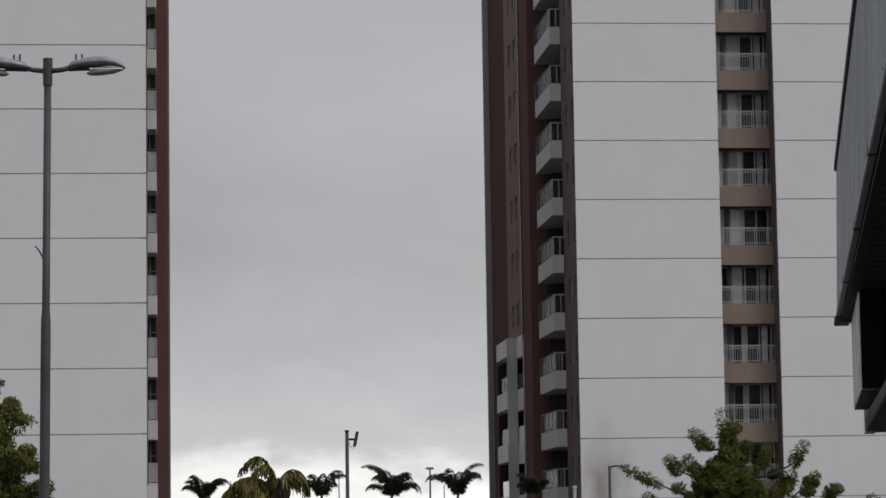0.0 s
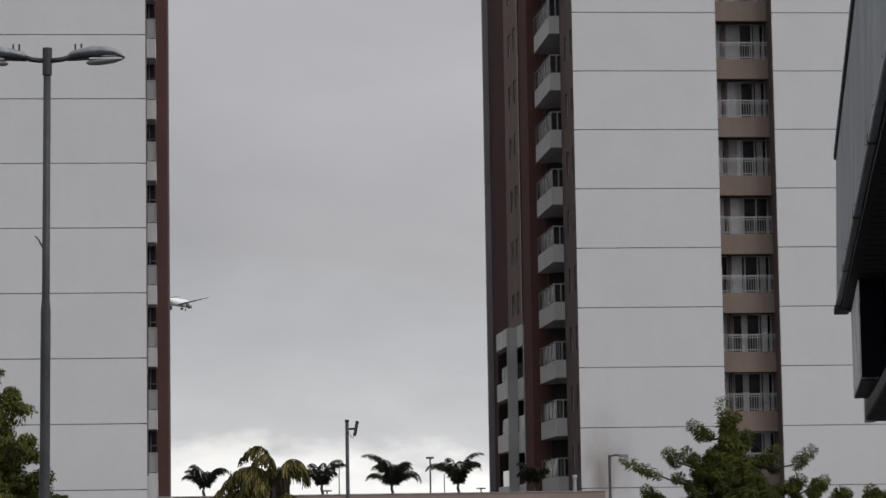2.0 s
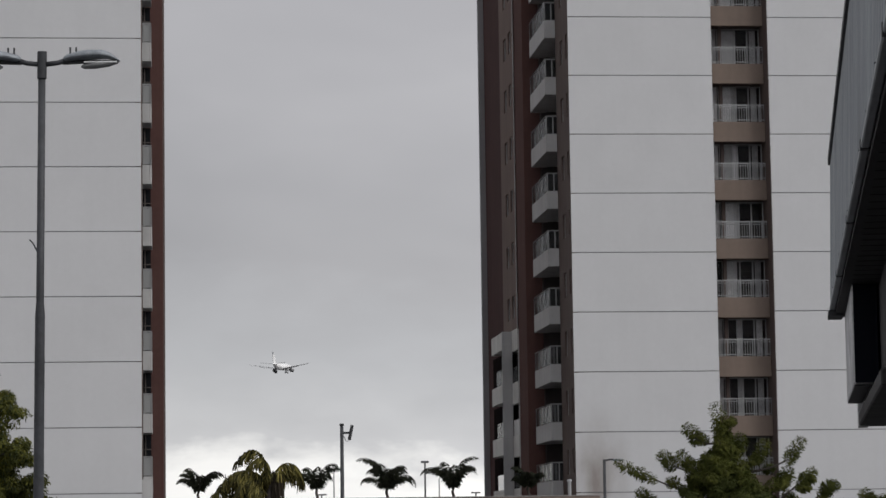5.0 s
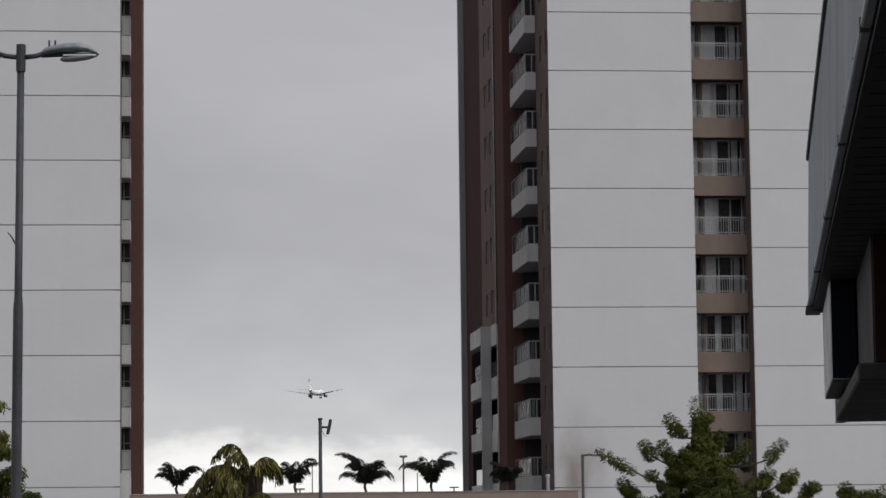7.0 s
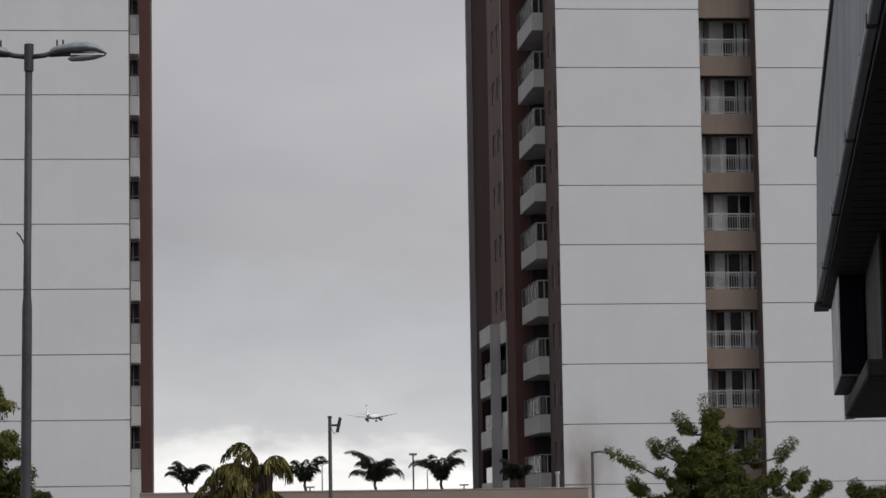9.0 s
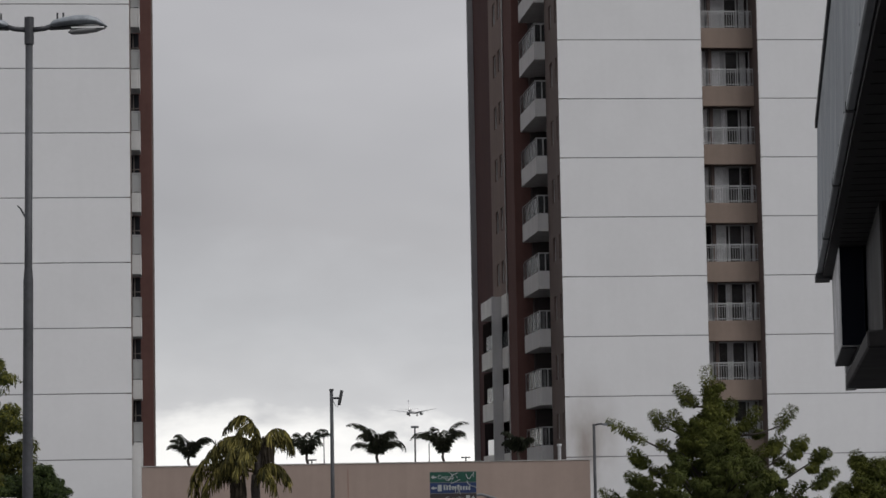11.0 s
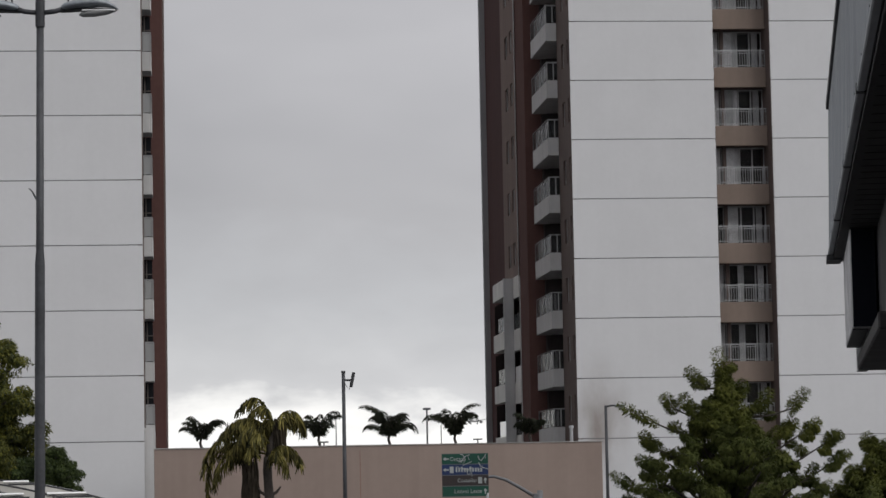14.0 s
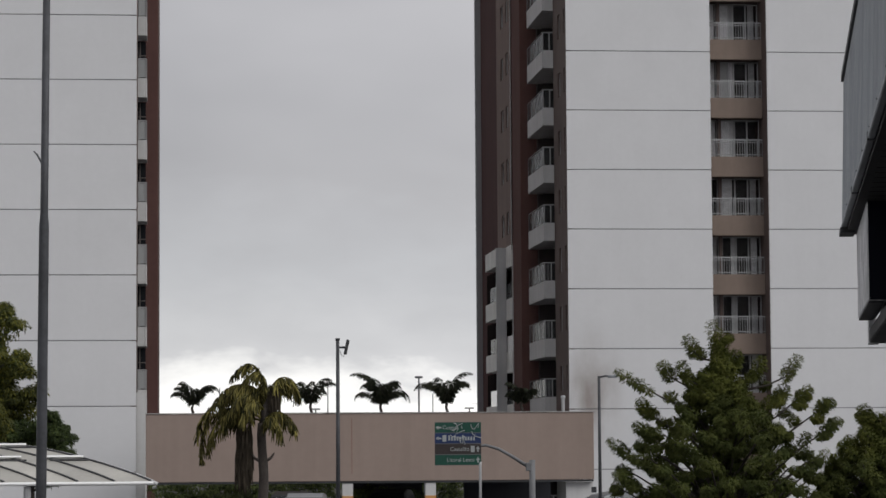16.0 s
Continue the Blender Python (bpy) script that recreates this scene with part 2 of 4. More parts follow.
def tower(corner, s, z0, label, full):
    """A tower whose front corner stands at corner. s = 1: the front runs to the right from it; s = -1: mirrored.
    z0: height of the lowest joint. full: with the far bays of the flank."""
    t = thing("apartment_building", pose(corner[0], corner[1], 0, 0, 0, TURN), label, "apartment building", "pair of apartment towers")
    H = z0 + LEVELS * STOREY

    def bx(bm, a0, a1, b0, b1, c0, c1):
        a0, a1 = sorted((s * a0, s * a1))
        return add_box(bm, a0, a1, b0, b1, c0, c1)

    def each(*bs):
        bm = bmesh.new()
        for b in bs:
            bx(bm, *b)
        return bm

    W1, W2, W3 = 7.075, 9.857, 16.93
    # cores behind the cladding
    for a0, a1, b0 in ((0.26, W1 - 0.02, 0.03), (W2 + 0.02, W3 - 0.02, 0.03), (W1 - 0.02, W2 + 0.02, 2.9)):
        part("core_wall", each((a0, a1, b0, 4.4, 0, H)), JOINT, t)
    part("core_wall", each((1.42, W3 - 0.02, 4.402, 31, 0, H)), JOINT, t)
    # the corner return and side walls of the recess
    part("return_wall", each((W1 - 0.02, W1, 0.0, 2.9, 0, H), (W2, W2 + 0.02, 0.0, 2.9, 0, H)), TAUPE, t, "taupe side walls of the recessed bay")
    part("roof", each((-0.9, W3, 0.0, 31, H, H + 0.6)), GREYW, t)
    for (a0, a1) in ((0.0, W1), (W2, W3)):
        pm = mesh_of("panel", each((a0, a1, 0.0, 0.06, 0.024, STOREY - 0.024)), WHITE)
        for k in range(-1, LEVELS):
            place("panel", pm, t, z=max(z0 + k * STOREY, -0.9))
    # recessed balconies in the front
    mx = 0.5 * (W1 + W2)
    parapet = mesh_of("parapet", bevel(each((W1 + 0.004, W2 - 0.004, 1.0, 1.16, -0.40, 0.60), (W1 + 0.004, W2 - 0.004, 1.16, 2.9, -0.2, -0.02)), 0.02, 1), BEIGE)
    rb = each((W1 + 0.03, W2 - 0.03, 1.04, 1.09, 1.40, 1.46), (W1 + 0.03, W2 - 0.03, 1.05, 1.08, 0.68, 0.72), (W1 + 0.03, W2 - 0.03, 1.05, 1.08, 1.29, 1.32))
    n = 22
    for i in range(n + 1):
        a = W1 + 0.04 + (W2 - W1 - 0.08) * i / n
        w = 0.022 if i % 5 == 0 else 0.009
        bx(rb, a - w, a + w, 1.05, 1.08, 0.6, 1.43)
    rail = mesh_of("railing", rb, RAIL)
    def ring(a0, a1, c0, c1, b0, b1, w):
        """One closed frame round an opening."""
        bm = bmesh.new()
        vs = [[bm.verts.new((s * a, b, c)) for a, c in ((a0 + i, c0 + i), (a1 - i, c0 + i), (a1 - i, c1 - i), (a0 + i, c1 - i))] for b in (b0, b1) for i in (0, w)]
        of, inf, ob_, inb = vs
        for k in range(4):
            n2 = (k + 1) % 4
            for p_, q_ in ((of, inf), (inf, inb), (inb, ob_), (ob_, of)):
                bm.faces.new((p_[k], p_[n2], q_[n2], q_[k]))
        return bm

    leaves = [mesh_of("door_leaf", ring(W1 + (W2 - W1) * f0, W1 + (W2 - W1) * f1, 0.02, 2.5, b, b + 0.05, 0.055), DOORFRAME) for f0, f1, b in ((0.0, 0.25, 1.95), (0.30, 0.56, 1.95), (0.54, 0.79, 1.89), (0.77, 1.0, 1.95))]
    dpane = mesh_of("pane", each((W1, W2, 1.97, 1.98, 0.02, 2.5)), PANE)
    pier = mesh_of("pier", each((W1 + 0.68, W1 + 0.84, 1.75, 2.3, -0.02, 2.68)), TAUPE)
    lintel = mesh_of("lintel", each((W1, W2, 1.92, 2.5, 2.52, STOREY - 0.2)), TAUPE)
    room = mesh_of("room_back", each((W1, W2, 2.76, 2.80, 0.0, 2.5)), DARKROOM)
    curt = [mesh_of("curtain", each((W1 + 0.1 + o, W1 + 0.1 + o + w, 2.02, 2.06, 0.05, 2.46)), CURTAIN) for o, w in ((0.0, 0.5), (0.8, 0.5), (1.2, 0.3), (2.2, 0.3))]
    rnd = random.Random(7)
    for k in range(-1, LEVELS):
        z = z0 + k * STOREY + 0.16
        b = place("balcony", parapet, t, z=z)
        place("railing", rail, b)
        d = place("sliding_door", leaves[0], t, z=z)
        for lf in leaves[1:]:
            place("door_leaf", lf, d)
        place("pane", dpane, d).visible_shadow = False
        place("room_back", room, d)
        place("pier", pier, d)
        place("lintel", lintel, d)
        for c in curt:
            if rnd.random() < 0.7:
                place("curtain", c, d)
    # flank: taupe wall with two windows a floor
    fl = each((0.0, 0.25, 0.062, 0.42, 0, H), (0.0, 0.25, 0.98, 2.1, 0, H), (0.0, 0.25, 3.0, 4.5, 0, H), (0.0, 0.25, 12.2, 31, 0, H))
    for k in range(-1, LEVELS + 1):
        z = z0 + k * STOREY
        bx(fl, 0.0, 0.25, 0.42, 0.98, max(z - STOREY + 2.15, 0), z + 0.95)
        bx(fl, 0.0, 0.25, 2.1, 3.0, max(z - STOREY + 2.15, 0), z + 0.95)
    part("flank_wall", fl, TAUPE, t, "taupe rendered flank wall")
    wf = mesh_of("window", each((0.1, 0.14, 0.42, 0.46, 0.95, 2.15), (0.1, 0.14, 0.94, 0.98, 0.95, 2.15), (0.1, 0.14, 0.46, 0.94, 0.95, 0.99), (0.1, 0.14, 0.46, 0.94, 2.11, 2.15)), FRAME)
    wp = mesh_of("pane", each((0.115, 0.125, 0.44, 0.96, 0.97, 2.13)), DARKPANE)
    wf2 = mesh_of("window", each((0.1, 0.14, 2.1, 2.14, 0.95, 2.15), (0.1, 0.14, 2.96, 3.0, 0.95, 2.15), (0.1, 0.14, 2.53, 2.57, 0.95, 2.15), (0.1, 0.14, 2.14, 2.96, 0.95, 0.99), (0.1, 0.14, 2.14, 2.96, 2.11, 2.15)), FRAME)
    wp2 = mesh_of("pane", each((0.115, 0.125, 2.12, 2.98, 0.97, 2.13)), DARKPANE)
    for k in range(-1, LEVELS):
        z = z0 + k * STOREY
        for f, p in ((wf, wp), (wf2, wp2)):
            w = place("window", f, t, z=z)
            place("pane", p, w)
    # flank balconies: solid parapet, post-and-glass rail, loggia behind
    P, BE, up = (0.55, 10.4, 0.06) if full else (0.40, 6.2, 0.24)
    bal = mesh_of("balcony", bevel(each((-P, -P + 0.1, 4.5, BE, -0.28, 0.62), (-P + 0.1, 0.25, 4.5, 4.6, -0.28, 0.62), (-P + 0.1, 0.25, BE - 0.1, BE, -0.28, 0.62), (-P + 0.1, 1.3, 4.6, BE - 0.1, -0.26, -0.08)), 0.012, 1), LIGHTW)
    rb = each((-P, -P + 0.05, 4.5, BE, 1.52, 1.545), (-P, 0.2, 4.5, 4.56, 1.49, 1.55))
    for b in (4.5, 6.0, 7.4, 8.9, 10.34) if full else (4.5, 6.14):
        bx(rb, -P + 0.005, -P + 0.05, b, b + (0.06 if b == 4.5 else 0.02), 0.6, 1.5)
    for a in (-P, -P + 0.33, 0.1):
        bx(rb, a, a + 0.06, 4.5, 4.55, 0.6, 1.5)
    brail = mesh_of("railing", rb, mat("grey_aluminium_rail", (0.32, 0.32, 0.325), 0.6, vary=0.05, spec=0.15))
    bgl = mesh_of("glass_panel", each((-P + 0.02, -P + 0.03, 4.56, BE - 0.06, 0.66, 1.48), (-P + 0.05, 0.2, 4.52, 4.53, 0.66, 1.48)), BALGLASS if full else PALEGLASS)
    # darker taupe than the flank: recess shade is put into the colour
    log = mesh_of("loggia", each((1.28, 1.4, 4.5, 12.2, -0.1, STOREY - 0.1), (0.0, 1.3, 10.45, 12.2, -0.1, STOREY - 0.1), (0.5, 0.75, 6.2, 6.5, -0.1, STOREY - 0.1)), mat("shaded_loggia_taupe", (0.055, 0.046, 0.047), 0.9, vary=0.1))
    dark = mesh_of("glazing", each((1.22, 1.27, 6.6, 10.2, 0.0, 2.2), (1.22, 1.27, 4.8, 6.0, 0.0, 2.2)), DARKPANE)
    # dark sheet added across the opening, standing in for the loggia's shade
    darkfill = mesh_of("loggia_dark_fill", each((-P + 0.06, 0.24, 6.3, 6.34, 0.62, STOREY - 0.28)), DARKPANE)
    mullion = mesh_of("mullion", each((-0.1, -0.04, 6.26, 6.3, 0.62, STOREY - 0.28), (-P + 0.06, 0.0, 6.26, 6.3, 1.9, 1.94)), mat("umber_frame_paint", (0.12, 0.105, 0.1), 0.8, vary=0.1))
    # white strip stands in for a highlight on the lower balcony glass
    screen = mesh_of("screen", each((-0.42, -0.28, 4.535, 4.545, 0.66, 1.47)), CURTAIN)
    for k in range(-1, LEVELS):
        z = z0 + k * STOREY + up
        b = place("balcony", bal, t, y=0.0 if full else 1.2, z=z)
        place("railing", brail, b)
        place("glass_panel", bgl, b)
        if full and k < 4:
            place("screen", screen, b)
        l = place("loggia", log, t, y=0.0 if full else 1.2, z=z)
        if not full:
            place("loggia_dark_fill", darkfill, l)
            place("mullion", mullion, l)
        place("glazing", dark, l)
    # oxblood block that stands out behind the balconies
    q = 0.86 if full else 0.88
    part("red_block", each((-q, 0.0, 11.0, 14.5, 0, H)), RED, t, "oxblood red rendered block")
    if not full:
        part("base_pier", each((-0.38, -0.003, 0.2, 10.5, 0, z0 + 0.6 + STOREY)), LIGHTW, t, "pale grey solid base below the balconies")
        part("far_block", each((-0.91, 0.0, 14.5, 24, 0, H)), TAUPE, t)
        return t
    zb = 14.42
    bb = each((-0.92, 0.0, 14.5, 14.62, zb, H))
    zs = [zb - 0.3 + STOREY * i for i in range(10)]
    for i, z in enumerate(zs):
        top = min(z + STOREY, H)
        bx(bb, -0.92, 0.0, 14.62, 20.8, z, z + 0.95)
        if z + 2.15 < top:
            bx(bb, -0.92, 0.0, 14.62, 20.8, z + 2.15, top)
            for b0, b1 in ((14.62, 15.6), (16.7, 17.7), (18.9, 20.8)):
                bx(bb, -0.92, 0.0, b0, b1, z + 0.95, z + 2.15)
    part("beige_block", bb, mat("beige_grey_render", (0.185, 0.14, 0.125), 0.9, vary=0.06, scale=0.5, streak=0.06, spec=0.1), t, "beige rendered block with paired small windows")
    wmesh = [mesh_of("window", each((-0.80, -0.76, b0, b1, 0.95, 2.15)), DARKPANE) for b0, b1 in ((15.6, 16.7), (17.7, 18.9))]
    fmesh = [mesh_of("frame", each((-0.84, -0.80, b0, b0 + 0.05, 0.95, 2.15), (-0.84, -0.80, b1 - 0.05, b1, 0.95, 2.15), (-0.84, -0.8, b0 + 0.05, b1 - 0.05, 2.1, 2.15)), FRAME) for b0, b1 in ((15.6, 16.7), (17.7, 18.9))]
    for z in zs[:-1]:
        for wm, fm in zip(wmesh, fmesh):
            w = place("window", wm, t, z=z)
            place("frame", fm, w)
    # darker copy of the oxblood: the niche's shade is put into its colour
    part("red_wall", each((-0.64, 0.0, 20.8, 31.0, 0, H)), mat("shaded_oxblood_render", (0.062, 0.031, 0.03), 0.9, vary=0.08, scale=0.4, streak=0.06, spec=0.1), t, "oxblood rendered wall with shade put into its colour")
    part("edge_strip", each((-0.955, -0.92, 14.40, 14.5, zb, H)), LIGHTW, t, "pale vertical edge strip")
    part("edge_fin", each((-0.97, 0.0, 31.0, 31.4, 0, H)), GREYW, t, "grey vertical edge fin")
    # white-framed loggias on the lowest floors
    sp = 2.84
    # greyer than the white bands: the near face's shade is put into colour
    part("pier", each((-1.46, -0.92, 17.0, 17.25, 0, zb - 0.02)), mat("shaded_pier_render", (0.42, 0.42, 0.425), 0.85, vary=0.05, scale=0.5, streak=0.06), t, "pier of the framed loggias, shade put into its grey")
    part("cheek", each((-0.9, -0.5, 14.45, 14.62, 0, zb - 0.05)), LIGHTW, t)
    whiteb = mat("weathered_white_render", (0.62, 0.615, 0.595), 0.85, vary=0.08, scale=0.9, streak=0.07)
    # near-black stands in for the deep shade inside the framed loggias
    LOGGIASHADE = mat("opening_shade_black", (0.016, 0.013, 0.013), 0.95, vary=0.15, spec=0.0)
    # white colour stands in for sky reflected in two of the balustrades
    SKYREFLECT = mat("sky_reflection_white", (0.93, 0.93, 0.93), 0.25, vary=0.02)
    for i in range(5):
        zt = zb - i * sp
        z = zt - 1.15
        b1 = part("white_band", each((-0.94, -0.2, 14.62, 17.0, z, zt)), whiteb, t)
        b2 = part("white_band", each((-1.46, -0.2, 17.25, 22.2, zt - 1.0, zt - 0.05)), whiteb, t)
        if z - 1.9 > 0:
            g = part("balustrade", each((-0.90, -0.88, 14.75, 16.95, z - 1.7, z - 0.85)), BALGLASS if i != 1 else SKYREFLECT, t)
            g = part("balustrade", each((-1.40, -1.38, 17.3, 20.4, z - 1.75, z - 0.9)), BALGLASS if i != 2 else SKYREFLECT, t)
            part("loggia_back", each((-0.7, -0.5, 14.62, 17.0, z - 1.9, z), (-0.99, -0.93, 17.3, 25.6, z - 2.0, z + 0.14)), LOGGIASHADE, t)
    return t


tower((6.45, 132.0), 1, 8.27 - 3 * STOREY + STOREY, "tall white-panelled apartment tower with oxblood and beige flank", True)
tower((-13.13, 121.0), -1, 8.35 - 3 * STOREY + STOREY, "tall white-panelled apartment tower with oxblood edge", False)

# ---- parking deck ----
deck = thing("parking_deck", pose(-2.6, 112.0, 0, 0, 0, TURN), "dusty pink raised parking deck on white columns", "parking deck")
part("parapet_wall", bevel(boxes((-9.12, 9.12, 0, 0.25, 2.2, 4.95)), 0.02, 1), DECK, deck, "dusty pink rendered parapet with stained drip marks")
part("coping", boxes((-9.14, 9.14, -0.03, 0.28, 4.955, 4.99)), CONC, deck)
part("deck_slab", boxes((-9.1, 9.1, 0.26, 8.0, 3.6, 3.95)), CONC, deck)
part("edge_beam", boxes((-9.1, 9.1, 0.03, 0.24, 2.12, 2.196)), DARKMETAL, deck)
part("drip_joint", boxes((-0.82, -0.79, -0.006, -0.001, 2.5, 4.75)), mat("rust_stain", (0.22, 0.13, 0.10), 0.9), deck, "rusty vertical drip stain")
colm = mesh_of("column", bevel(boxes((-0.22, 0.22, 0.05, 0.45, 0, 2.12)), 0.02, 1), LIGHTW)
bandm = mesh_of("painted_band", boxes((-0.225, 0.225, 0.045, 0.455, 1.2, 1.6)), mat("orange_paint", (0.5, 0.25, 0.08), 0.7))
for x in (-0.98, 2.4):
    c = place("column", colm, deck, x=x)
    place("painted_band", bandm, c)
part("end_wall", boxes((8.0, 9.1, 0.3, 3.0, 0, 2.1)), LIGHTW, deck, "white rendered end wall")
part("inner_wall", boxes((4.3, 8.0, 5, 5.3, 0, 3.6)), mat("dark_blue_grey_wall", (0.03, 0.032, 0.04), 0.9), deck)
# wall added only to block the bright ground behind the hedge
part("garden_wall", boxes((-8.8, 5.4, 11.8, 12.0, 0, 2.6)), CONC, deck)
# added wall whose dark colour stands in for the shade below the deck
part("back_wall", boxes((-0.7, 2.7, 7.2, 7.5, 0, 3.6)), mat("void_shade_grey", (0.045, 0.045, 0.05), 0.9), deck)


def leaf_cloud(name, centres, radii, count, size, material, parent, seed, droop=0.6, long=2.2, label="", flat=0.62):
    """Many small folded leaves round a set of clump centres, as one mesh."""
    rng = np.random.default_rng(seed)
    centres, radii = np.asarray(centres, float), np.asarray(radii, float)
    m = len(centres)
    n = m * count
    c = np.repeat(centres, count, 0)
    r = np.repeat(radii, count)[:, None]
    d = rng.normal(size=(n, 3))
    d /= np.linalg.norm(d, axis=1)[:, None]
    d[:, 2] = np.where(d[:, 2] < -0.35, -d[:, 2], d[:, 2])
    rad = 0.45 + 0.55 * rng.random((n, 1)) ** 0.6
    stretch = np.repeat(rng.uniform(0.75, 1.3, size=(m, 3)), count, 0)
    pos = c + d * rad * r * stretch * [1, 1, flat]
    face = d * [1, 1, 1.3] + rng.normal(scale=0.32, size=(n, 3))
    face /= np.linalg.norm(face, axis=1)[:, None]
    out = d * [1, 1, 0.2] + rng.normal(scale=0.4, size=(n, 3)) - [0, 0, droop]
    out -= face * (out * face).sum(1)[:, None]
    out /= np.linalg.norm(out, axis=1)[:, None] + 1e-9
    up = face
    side = np.cross(out, up)
    L = size * (0.6 + 0.8 * rng.random((n, 1)))
    w = L / long / 2
    mid = pos + out * L * 0.5 + up * L * 0.06
    tip = pos + out * L - up * L * 0.08
    v = np.stack([pos, mid + side * w - up * w * 0.5, tip, mid - side * w - up * w * 0.5, mid], 1).reshape(-1, 3)
    base = np.arange(n)[:, None] * 5
    f = np.concatenate([base + [0, 1, 4], base + [1, 2, 4], base + [2, 3, 4], base + [3, 0, 4]])
    me = bpy.data.meshes.new(name)
    me.from_pydata(v.tolist(), [], f.tolist())
    me.materials.append(material)
    ob = new(name, me)
    ob.parent = parent
    if label:
        tagged(ob, label)
    return ob


# planting under and behind the deck
hed = thing("hedge", pose(-2.6, 112.0, 0, 0, 0, TURN), "green unclipped hedge growing behind the parking deck", "hedge", kind="stuff")
rng = np.random.default_rng(3)
cs = [(x + rng.uniform(-0.3, 0.3), y + rng.uniform(-0.4, 0.4), z + rng.uniform(-0.2, 0.2)) for x0, x1, y, top in ((-8.5, -5.2, 9.6, 2.3), (-5.6, -0.4, 10.0, 2.2), (2.4, 5.0, 9.4, 2.3), (-8.4, -0.4, 10.8, 2.5), (2.4, 5.0, 10.4, 2.5), (-0.5, 2.4, 5.4, 1.6)) for x in np.arange(x0, x1, 0.45) for z in (0.4, 0.9, 1.4, 0.5 * (1.4 + top), top)]
leaf_cloud("hedge_leaves", cs, [0.5] * len(cs), 130, 0.15, HEDGE, hed, 4)

# ---- plants ----


def palm_frond(bm, base, yaw, rise, length, leaflets, wid, droop, rng, hang=0.25):
    """A feather frond: a bent midrib with folded leaflets on both sides."""
    pts = []
    p = Vector(base)
    ang = rise
    step = length / 10
    for i in range(11):
        pts.append(p.copy())
        p = p + step * Vector((math.cos(ang) * math.cos(yaw), math.cos(ang) * math.sin(yaw), math.sin(ang)))
        ang -= droop / 10 * (0.15 + 0.19 * i)
    add_tube(bm, pts, [0.016 * (1 - i / 12) * length for i in range(11)], 4)
    for i in range(leaflets):
        f = 0.12 + 0.86 * i / leaflets
        k = min(int(f * 10), 9)
        o = pts[k].lerp(pts[k + 1], f * 10 - k)
        d = (pts[k + 1] - pts[k]).normalized()
        s = d.cross(Vector((0, 0, 1)))
        s = s.normalized() if s.length > 0.05 else Vector((math.sin(yaw), -math.cos(yaw), 0))
        L = wid * (math.sin(math.pi * (0.15 + 0.8 * f)) * 0.8 + 0.2)
        for sg in (-1, 1):
            w = (s * sg * rng.uniform(0.6, 1.0) + d * 0.75 + Vector((0, 0, rng.uniform(-0.7, 0.1) - hang))).normalized()
            a = d * L * 0.1
            v = [bm.verts.new(o - a), bm.verts.new(o + w * L * 0.5 + a * 0.8), bm.verts.new(o + w * L + Vector((0, 0, -0.22 * L))), bm.verts.new(o + w * L * 0.5 - a * 0.8)]
            bm.faces.new((v[0], v[1], v[2]))
            bm.faces.new((v[0], v[2], v[3]))


def palm(name, x, y, z, height, trunk_r, fronds, seed, material, label, group="", rise=(0.2, 1.2), droop=2.2, wid=0.35, hang=0.25, length=1.0, leaflets=26):
    t = thing(name, pose(x, y, z), label, "palm tree", group)
    rng = random.Random(seed)
    tb = bmesh.new()
    n = 12
    pts = [(0.03 * math.sin(i), 0.02 * math.cos(i * 1.3), height * i / n) for i in range(n + 1)]
    add_tube(tb, pts, [trunk_r * (1.25 - 0.35 * i / n) * (1.04 if i % 2 else 0.98) for i in range(n + 1)], 10)
    part("trunk", tb, BARK, t, smooth=True)
    for i in range(fronds):
        yaw = math.tau * i / fronds + rng.uniform(-0.3, 0.3)
        fb = bmesh.new()
        palm_frond(fb, (0, 0, height - 0.03), yaw, rng.uniform(*rise), length * rng.uniform(0.8, 1.15), leaflets, wid, droop * rng.uniform(0.85, 1.2), rng, hang)
        part("frond", fb, material, t)
    return t


# (x, depth) of the young palms that stand in the planter behind the parapet
for i, (x, y, h, n, ln) in enumerate(((-10.3, 117.0, 0.95, 9, 1.7), (-5.3, 117.5, 1.0, 8, 1.8), (-2.32, 117.6, 0.98, 15, 2.0), (0.5, 118.0, 0.96, 12, 1.95), (3.72, 118.4, 1.05, 11, 1.25))):
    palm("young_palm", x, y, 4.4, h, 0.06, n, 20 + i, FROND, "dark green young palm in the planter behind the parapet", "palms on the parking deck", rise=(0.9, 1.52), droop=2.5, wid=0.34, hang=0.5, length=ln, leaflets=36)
pl = thing("planter", pose(-2.6, 112.0, 0, 0, 0, TURN), "long concrete planter box on the parking deck", "planter")
part("planter_box", boxes((-9.0, 9.0, 5.0, 7.0, 3.952, 4.4)), CONC, pl)

dp = palm("drooping_palm", -4.44, 70.0, 0, 4.1, 0.12, 0, 5, FRONDDRY, "mature palm with yellowing drooping fronds and a dead brown frond")
part("crown_shaft", add_tube(bmesh.new(), [(0, 0, 3.95), (0.06, 0, 4.4), (0.14, 0, 4.75)], [0.11, 0.10, 0.04], 10), BARK, dp, smooth=True)


